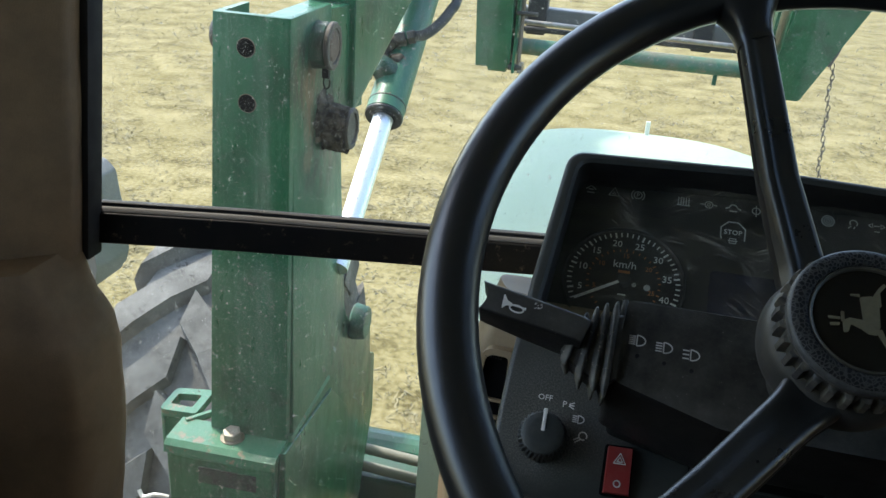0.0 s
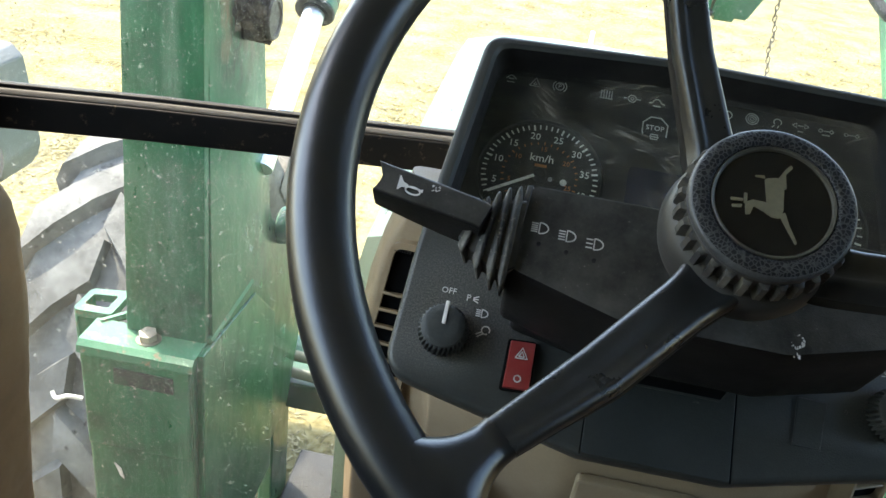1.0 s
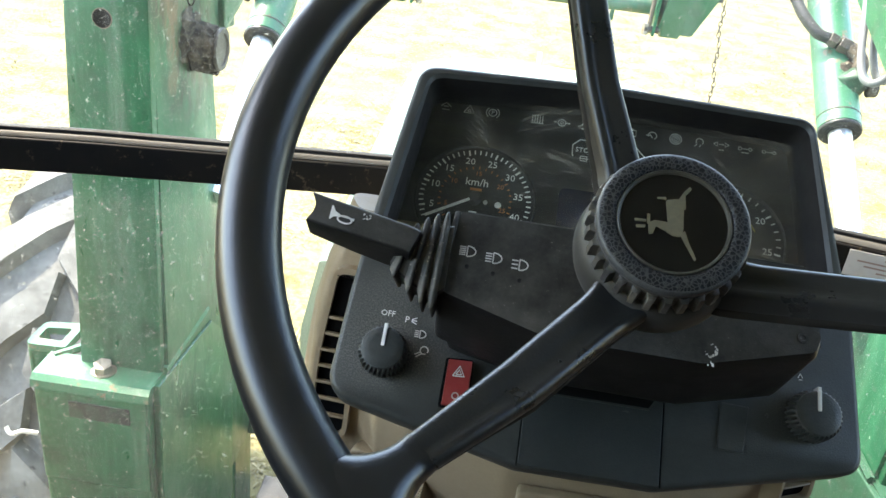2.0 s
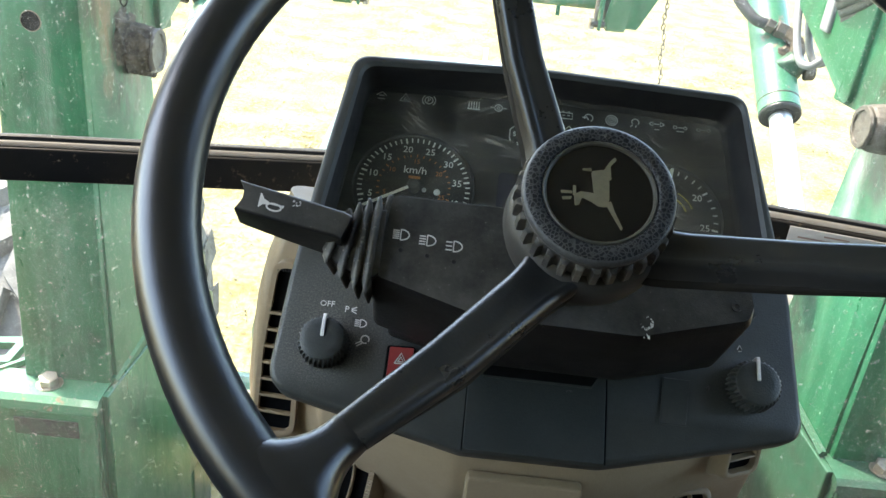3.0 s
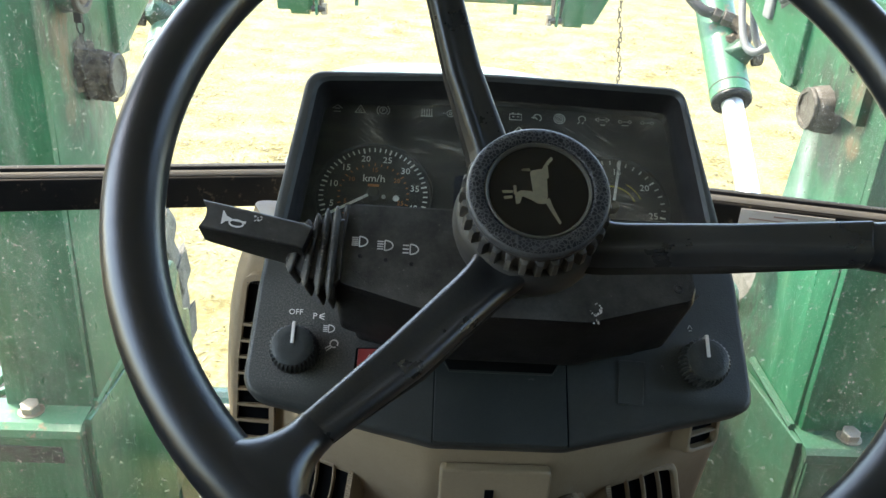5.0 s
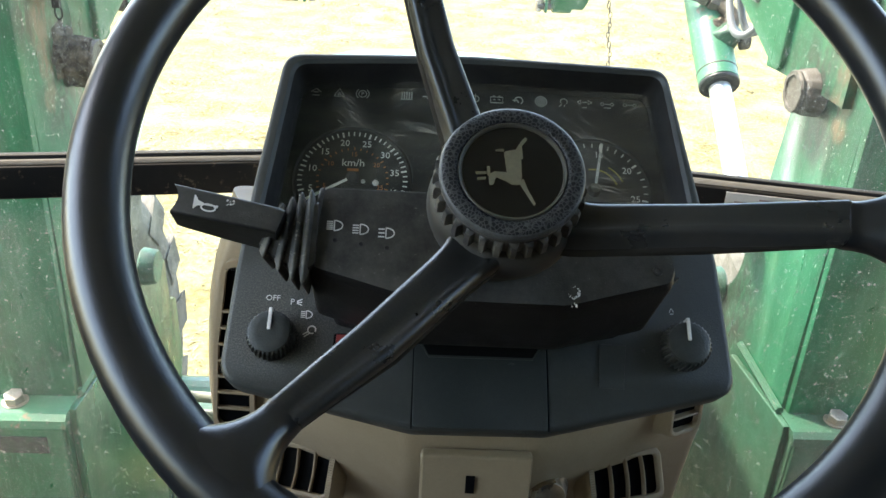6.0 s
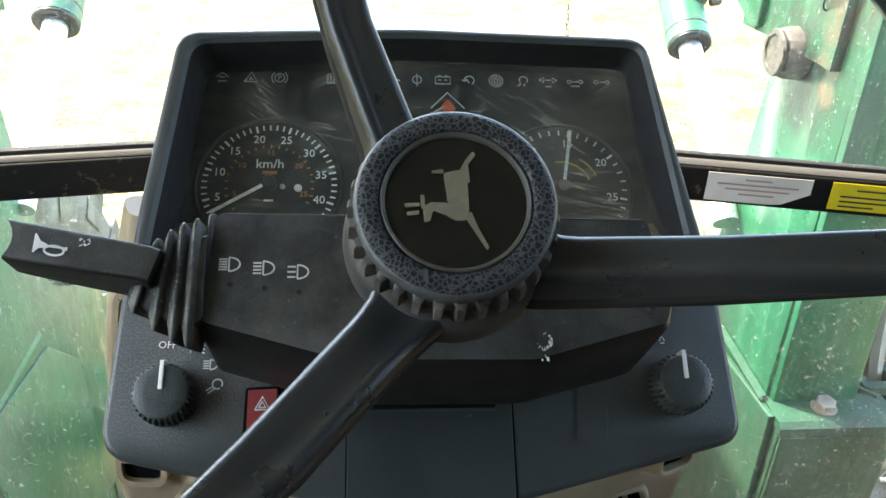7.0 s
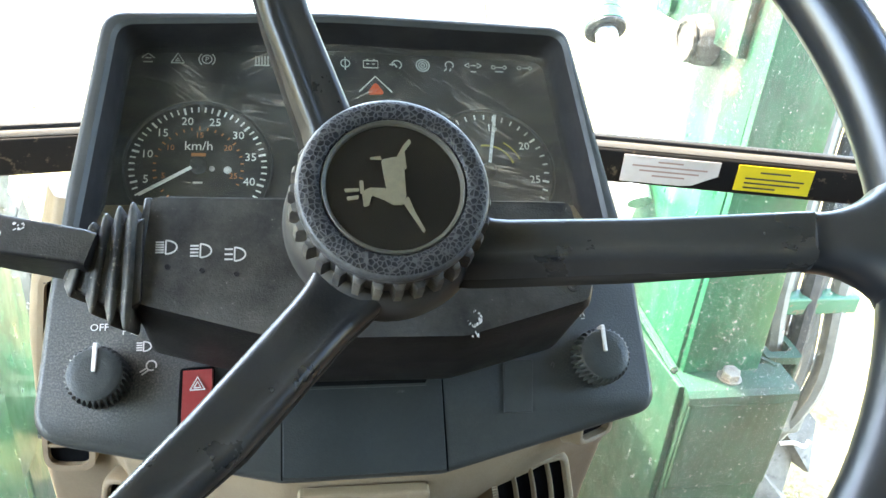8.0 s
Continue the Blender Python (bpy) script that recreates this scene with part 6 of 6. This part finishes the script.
    for z in (1.924, 1.858):
        # The plate is not drilled; a black disc paints each hole's shade.
        part("bolt_hole", lathe([(0.0108, 0.0), (0.0108, 0.0010), (0.0001, 0.0010)], 22, along((outer - side * 0.050, y0, z), (outer - side * 0.050, y0 - 1, z))), M["vent_black"], col, "black disc painted as a bolt hole's shade")
        part("rust_ring", lathe([(0.0118, 0.0), (0.0116, 0.0006), (0.0105, 0.0007), (0.0105, 0.0)], 22, along((outer - side * 0.050, y0, z), (outer - side * 0.050, y0 - 1, z))), M["rust"], col)
    for v in col.data.vertices:
        share = (v.co.x - inner) / (outer - inner)
        v.co.x += side * (0.012 + 0.032 * share) * (1.76 - v.co.z)
    return col


def foot(inner, outer, side):
    """The bracket that holds the mast's foot: a box with a folded bright lip, a bolt, and a slotted ear."""
    lo, hi = min(inner, outer), max(inner, outer)
    # The right foot's dimness is painted with the darkened green.
    paint, lip = (M["green"], M["green_top"]) if side < 0 else (M["dim_green"], M["dim_green"])
    f = part("mast_bracket", box((lo, 0.378, 0.90), (hi, 0.396, 1.375), 0.004), paint, loader, "green bracket at the foot of the mast")
    part("bracket_lip", loft([[(lo - 0.002, y, z) for y, z in ((0.3715, 1.366), (0.3735, 1.377), (0.381, 1.3835), (0.432, 1.3835), (0.432, 1.374), (0.386, 1.370))], [(hi + 0.002, y, z) for y, z in ((0.3715, 1.366), (0.3735, 1.377), (0.381, 1.3835), (0.432, 1.3835), (0.432, 1.374), (0.386, 1.370))]]), lip, f, "green folded lip")
    bx = (lo + hi) / 2 + (0.006 if side < 0 else -0.010)
    bolt = part("bolt", rod((bx, 0.406, 1.383), (bx, 0.404, 1.397), 0.013, segments=6, bevel=0.001), M["steel"], f, "worn hexagon bolt head")
    part("washer", rod((bx, 0.406, 1.3825), (bx, 0.406, 1.3850), 0.017, segments=20), M["steel"], bolt)
    part("side_web", yz_plate([(0.380, 0.90), (0.70, 0.90), (0.70, 1.26), (0.60, 1.36), (0.392, 1.383)], *sorted((inner, inner - side * 0.010))), paint, f)
    part("brace_strip", tube([(inner - side * 0.004, 0.425, 1.385), (inner - side * 0.004, 0.590, 1.387)], 0.006, 6), lip, f)
    ex = outer + side * 0.045
    ins = outer - side * 0.080
    hole = rounded([(outer + side * 0.035, 0.457), (outer + side * 0.035, 0.484), (outer - side * 0.000, 0.490), (outer - side * 0.000, 0.457)], 0.004, 3)
    rim_ = rounded([(ex, 0.440), (ex, 0.497), (ins, 0.520), (ins, 0.500), (outer - side * 0.012, 0.500), (outer - side * 0.012, 0.443)], [0.010, 0.010, 0, 0, 0.004, 0.006], 3)
    bm = bmesh.new()
    for z in (1.384, 1.372):
        ring_face(bm, [bm.verts.new((*p, z)) for p in rim_], [bm.verts.new((*p, z)) for p in hole])
    for e in [e for e in bm.edges if len(e.link_faces) == 1 and e.verts[0].co.z > 1.38]:
        q = [v for v in bm.verts if v.co.z < 1.38]
        pair_ = [min(q, key=lambda v: (v.co.xy - k.co.xy).length) for k in e.verts]
        bm.faces.new((e.verts[0], e.verts[1], pair_[1], pair_[0]))
    ear_ob = part("slotted_ear", bm, lip, f, "green slotted ear")
    part("ear_flange", box((min(ex - side * 0.006, ex), 0.445, 1.315), (max(ex - side * 0.006, ex), 0.495, 1.374), 0.002), lip, ear_ob)
    part("ear_strap", tube([(outer - side * 0.006, 0.425, 1.381), (ins, 0.505, 1.383)], 0.006, 6), lip, ear_ob)
    part("front_plate", box((lo + 0.002, 0.3722, 1.205), (hi - 0.002, 0.3785, 1.3655), 0.003), paint, f)
    if side < 0:
        part("worn_decal", box((lo + 0.050, 0.3704, 1.325), (lo + 0.135, 0.3724, 1.352), 0.0005), M["decal"], f, "scraped dark warning decal")
        part("paint_chip", prism([(-0.614, 1.170), (-0.604, 1.160), (-0.600, 1.140), (-0.606, 1.146)], -0.3779, -0.3765, 0, Matrix(((1, 0, 0, 0), (0, 0, 1, 0), (0, 1, 0, 0), (0, 0, 0, 1))) @ Matrix.Scale(-1, 4, (0, 0, 1))), M["white"], f, "white paint chip")
    part("wire_clip", tube(smooth_path([(outer + side * 0.0, 0.372, 1.285), (outer + side * 0.018, 0.366, 1.290), (outer + side * 0.036, 0.366, 1.282), (outer + side * 0.044, 0.370, 1.290)], 5), 0.0032, 8), M["white"], f, "bent pale wire clip")
    f.location.z = -0.008
    return f


mast(-0.484, -0.587, -1)
mast(0.496, 0.599, 1)
foot(-0.490, -0.650, -1)
foot(0.494, 0.654, 1)


def arm(x, side):
    """A loader arm: a box beam from the pivot forwards, and its bent front leg."""
    hx = 0.034
    beam = [(0.625, 1.800), (0.95, 1.918), (1.6, 2.06), (2.25, 2.08), (2.42, 1.97), (2.60, 1.475), (2.76, 1.475), (2.74, 1.72), (2.56, 2.16), (2.38, 2.26), (1.5, 2.24), (0.82, 2.10), (0.625, 2.015)]
    a = part("loader_arm", yz_plate(rounded(beam, 0.02, 3), x - hx, x + hx, 0.004), M["green"], loader, "sunlit green loader arm", smooth=True)
    i, k = x - side * hx, x - side * (hx - 0.021)
    part("arm_tail", prism([(i, 0.668), (k, 0.560), (k, 0.470), (x + side * hx, 0.470), (x + side * hx, 0.668)], 1.806, 1.955, 0.002), M["green"], a)


arm(-0.500, -1)
arm(0.496, 1)


def cylinder(x, side, y, z):
    """A lift cylinder: chrome rod, black gland, green barrel, port block."""
    d = Vector((0, 0.800, 0.560)).normalized()
    o = Vector((x, y, z))
    body = part("lift_cylinder", rod(o - 0.006 * d, o + 1.0 * d, 0.0340, segments=28), M["green_top"], loader, "paler green cylinder barrel", smooth=True)
    part("gland", rod(o - 0.0125 * d, o - 0.0058 * d, 0.0338, segments=28, bevel=0.002), M["gland"], body, "scratched black gland", smooth=True)
    part("barrel_groove", lathe([(0.0341, 0.0), (0.0347, 0.0006), (0.0347, 0.0022), (0.0341, 0.0028)], 28, along(o + 0.014 * d, o + d)), M["grease"], body)
    part("wiper_ring", rod(o - 0.0145 * d, o - 0.0123 * d, 0.0225, segments=24), M["seal"], body)
    part("piston_rod", rod(o - 0.32 * d, o - 0.004 * d, 0.0180, segments=28), M["chrome"], body, "polished chrome rod", smooth=True)
    top = Vector((0, -0.573, 0.819))
    pu = (0.62 * Vector((side, 0, 0)) + top).normalized()
    q = o + 0.075 * d + 0.024 * pu
    part("port_block", lumpy(rod(q - 0.006 * pu, q + 0.030 * pu, 0.0255, 0.0195, 20, 0.005), 0.0045, 70), M["boss"], body, "dirty green port boss", smooth=True)
    part("port_plug", rod(q + 0.010 * pu - 0.012 * d + 0.018 * Vector((side, 0, 0)), q + 0.012 * pu - 0.014 * d + 0.034 * Vector((side, 0, 0)), 0.014, 0.012, 14, 0.002), M["crust"], body, "greasy plug", smooth=True)
    part("caked_dirt", lumpy(rod(q - 0.002 * pu + 0.024 * d, q + 0.012 * pu + 0.030 * d, 0.026, 0.015, 18), 0.0080, 70), M["crust"], body, "dirt caked round the port", smooth=True)
    e = q + 0.016 * pu
    h = e + 0.062 * d + 0.004 * top - Vector((side * 0.012, 0, 0))
    part("port_elbow", lumpy(tube(smooth_path([q + 0.010 * pu, e + 0.014 * d + 0.004 * pu, e + 0.040 * d + 0.006 * pu, h], 4), 0.0125, 10), 0.0020), M["crust"], body, "greasy hose fitting", smooth=True)
    for f0, f1, rr in ((0.0, 0.5, 0.0145), (0.6, 1.0, 0.0125)):
        step_ = 0.012 * d + Vector((-side * 0.034, 0, 0)) + 0.004 * top
        part("hose_fitting", lumpy(rod(h + f0 * step_, h + f1 * step_, rr, segments=6, bevel=0.001), 0.0012, 120), M["collar"], body, "worn steel hose fitting")
    g = h + 0.012 * d + Vector((-side * 0.034, 0, 0)) + 0.004 * top
    part("hose", tube(smooth_path([g, g + 0.012 * d + Vector((-side * 0.022, 0, 0)), g + 0.060 * d + Vector((-side * 0.050, 0, 0.006)), g + 0.14 * d + Vector((-side * 0.056, 0, 0.010)), g + 0.6 * d + Vector((-side * 0.020, 0, 0))], 6), 0.0095, 10), M["hose"], body, "grey black hydraulic hose", smooth=True)


cylinder(-0.486, -1, 0.890, 1.738)
cylinder(0.4735, 1, 0.870, 1.7255)

cross = part("cross_tube", rod((-0.50, 2.70, 1.562), (0.496, 2.70, 1.562), 0.030, segments=24), M["tube_paint"], loader, "worn rusty green cross tube", smooth=True)
part("tube_stub", box((0.282, 2.685, 1.497), (0.297, 2.700, 1.545), 0.002), M["green"], cross)
part("tube_stub", box((-0.309, 2.685, 1.500), (-0.295, 2.700, 1.545), 0.002), M["green"], cross)


# ---- loader front: carriage plates, stays, chain ----
def front_frame():
    for side, a, b in ((-1, -0.580, -0.452), (1, 0.447, 0.572)):
        leg = part("carriage_leg", yz_plate(rounded([(2.60, 1.490), (2.78, 1.485), (2.80, 1.70), (2.66, 2.10), (2.44, 2.20), (2.40, 1.98)], 0.012, 3), a, b, 0.006), M["green"], cross, "worn green box leg of the loader arm")
        for v in leg.data.vertices:
            if side > 0:
                v.co.x += (0.36 if v.co.x > 0.5 else 0.08) * max(0.0, v.co.z - 1.49)
        inner = b if side < 0 else a
        part("leg_plate", yz_plate(rounded([(2.58, 1.478), (2.70, 1.478), (2.72, 1.62), (2.62, 1.95), (2.50, 1.95), (2.57, 1.66)], 0.010, 3), *sorted((inner - side * 0.008, inner - side * 0.018))), M["green"], leg)
        part("carriage_link", tube([(inner - side * 0.030, 2.60, 1.505), (inner - side * 0.030, 2.585, 1.70), (inner - side * 0.028, 2.54, 2.0)], 0.008, 8), M["rust"], cross, "rusty link bar", smooth=True)
        part("link_pin", rod((inner + side * 0.006, 2.60, 1.500), (inner - side * 0.044, 2.60, 1.500), 0.013, segments=14), M["grease"], cross)
        part("link_nut", rod((inner - side * 0.040, 2.60, 1.480), (inner - side * 0.040, 2.60, 1.520), 0.012, segments=6), M["steel"], cross)
        part("spring_bar", rod((inner - side * 0.010, 2.56, 1.70), (inner - side * 0.085, 2.56, 1.70), 0.008, segments=10), M["grease"], cross)
    part("implement_rail", box((-0.46, 2.86, 1.625), (0.40, 2.93, 1.685), 0.006), M["grey_metal"], cross, "dull grey implement rail")
    part("implement_rail", box((-0.46, 2.80, 1.60), (0.40, 2.83, 1.618), 0.004), M["dark"], cross, "dark implement rail")
    for x in (-0.43, 0.20):
        part("implement_upright", box((x, 2.84, 1.585), (x + 0.075, 2.93, 2.05), 0.006), M["dark"], cross, "dark implement upright")
    part("guide_rod", rod((-0.48, 2.78, 1.640), (0.42, 2.78, 1.628), 0.010, segments=12), M["steel"], cross)


front_frame()


def chain():
    """A rusty chain that hangs from the loader arm, with its hook."""
    ob = thing("chain", NOSE, "thin rusty chain hanging from the loader arm", "chain")
    for k in range(24):
        z = 1.625 - 0.0180 * k
        x, y = 0.652 + 0.050 * (k / 23) + 0.004 * math.sin(k * 0.9), 2.585
        r = 0.0062
        pts = [(x + (0.0 if k % 2 else 1.0) * r * math.cos(a), y + (1.0 if k % 2 else 0.0) * r * math.cos(a), z + 0.0135 * math.sin(a)) for a in [2 * math.pi * j / 8 for j in range(8)]]
        part("chain_link", tube(pts, 0.0020, 5, closed=True), M["rust"], ob)
    part("strap", tube(smooth_path([(0.601, 2.59, 1.78), (0.661, 2.585, 1.75), (0.656, 2.585, 1.68), (0.634, 2.585, 1.625)], 5), 0.009, 8), M["hose"], ob, "dark rubber strap", smooth=True)
    part("side_chain", tube(smooth_path([(0.556, 2.60, 1.66), (0.586, 2.59, 1.605), (0.631, 2.585, 1.628)], 5), 0.0045, 6), M["rust"], ob)


chain()


def hose_bundle():
    """Hydraulic hoses and steel pipes that loop over the arm beside the mast."""
    ob = thing("hydraulic_hoses", NOSE, "bundle of grey hydraulic hoses and pipes beside the loader arm", "hoses")
    for k in range(5):
        h = part("hose", tube(smooth_path([(0.445 + 0.006 * k, 0.72, 1.945 - 0.010 * k), (0.436 + 0.009 * k, 0.66, 1.970 - 0.010 * k), (0.440 + 0.011 * k, 0.61, 1.998 - 0.011 * k), (0.470 + 0.012 * k, 0.58, 2.016 - 0.013 * k), (0.530 + 0.008 * k, 0.60, 2.018 - 0.016 * k), (0.60, 0.68, 1.99 - 0.016 * k)], 6), 0.0085, 12), M["hose"], ob, "grey black hydraulic hose", smooth=True)
        if k in (1, 3):
            part("hose_clamp", rod((0.468 + 0.012 * k, 0.580, 2.0155 - 0.013 * k), (0.482 + 0.012 * k, 0.582, 2.0170 - 0.013 * k), 0.0105, segments=16, bevel=0.001), M["housing"], h, "pale hose clamp", smooth=True)
    part("valve_plate", box((0.455, 0.74, 1.88), (0.52, 0.77, 1.95), 0.004), M["housing"], ob, "pale grey valve plate")
    for k in range(2):
        o = 0.024 * k
        part("pipe", tube(smooth_path([(0.470, 1.10 + o, 2.10), (0.466 + o, 0.93 + o, 1.945), (0.462 + o, 0.845 + o, 1.838 + 0.4 * o), (0.474 + o, 0.815 + o, 1.815), (0.500 + o, 0.80 + o, 1.840), (0.560, 0.78, 1.905)], 6), 0.0060, 10), M["housing"], ob, "bare steel pipe", smooth=True)


hose_bundle()


def side_lamp():
    """A faded grey lamp housing outside the window, on a bracket from the post."""
    ob = thing("marker_lamp", pose(0.010, 0, -0.037), "sun-faded grey plastic lamp housing outside the cab", "lamp")
    o = rounded([(-0.965, 1.535), (-0.882, 1.520), (-0.868, 1.565), (-0.873, 1.640), (-0.880, 1.700), (-0.896, 1.716), (-0.970, 1.716)], [0.02, 0.03, 0.03, 0.03, 0.012, 0.012, 0.02], 5)
    m = Matrix(((1, 0, 0, 0), (0, 0, -1, 0), (0, 1, 0, 0), (0, 0, 0, 1)))
    part("housing", prism(o, -0.62, -0.53, 0.008, m), M["housing"], ob, smooth=True)
    part("lens", prism(shrink(rounded([(-0.960, 1.650), (-0.886, 1.650), (-0.890, 1.696), (-0.960, 1.700)], 0.01, 4), 0.0), -0.532, -0.527, 0.001, m), M["white"], ob, "pale clear lens")
    part("badge", prism(rounded([(-0.925, 1.560), (-0.886, 1.560), (-0.886, 1.595), (-0.925, 1.595)], 0.006, 3), -0.532, -0.5275, 0.001, m), M["silver"], ob, "small plain metal badge")
    part("bracket", box((-0.93, 0.10, 1.60), (-0.90, 0.56, 1.63), 0.004), M["bar"], ob)


side_lamp()


def lower_frame():
    """The loader's mounting frame seen between the mast and the console."""
    ob = thing("loader_subframe", NOSE, "dirty green loader subframe between the mast and the tractor", "subframe")
    part("cross_beam", box((-0.56, 0.86, 0.90), (-0.24, 0.94, 0.965), 0.006), M["dim_green"], ob)
    for z in (0.985, 1.030):
        part("dusty_pipe", tube([(-0.50, 0.875, z), (-0.24, 0.865, z - 0.012)], 0.011, 12), M["dusty_hose"], ob, "dusty steel pipe", smooth=True)
    part("cross_beam", box((0.24, 0.80, 1.00), (0.47, 0.90, 1.06), 0.006), M["green"], ob)
    part("upright", box((-0.535, 0.79, 0.62), (-0.505, 0.90, 1.20), 0.004), M["green"], ob)
    part("rail", box((-0.50, 0.50, 0.60), (-0.255, 1.0, 0.66), 0.004), M["dark"], ob)


lower_frame()


def valve_hoses():
    """Pale hoses and a bracket that hang beside the mast on the valve side."""
    ob = thing("valve_hoses", NOSE, "pale dusty hoses and cables hanging beside the loader mast", "hoses")
    rng = random.Random(4)
    for k in range(6):
        x, y = 0.665 + 0.026 * k, 0.50 + 0.03 * rng.random()
        part("hose", tube(smooth_path([(x + 0.05, y + 0.12, 1.80), (x + 0.02 * rng.random(), y + 0.05, 1.62), (x - 0.02, y, 1.45), (x - 0.03 + 0.03 * rng.random(), y - 0.01, 1.25), (x - 0.05, y + 0.05, 1.02)], 5), 0.0115 + 0.004 * rng.random(), 8), M["hose"] if k % 3 == 0 else M["dusty_hose"], ob, "dusty hanging hose", smooth=True)
    part("valve_bracket", box((0.60, 0.49, 1.415), (0.80, 0.52, 1.445), 0.004), M["green_top"], ob)
    part("valve_body", box((0.66, 0.50, 1.16), (0.80, 0.60, 1.24), 0.01), M["dusty_hose"], ob, "dusty valve block")
    for k in range(4):
        part("valve_fitting", rod((0.62 - 0.01 * k, 0.49, 1.205 - 0.022 * k), (0.70, 0.52, 1.20 - 0.018 * k), 0.009, segments=8), M["steel"], ob)


valve_hoses()
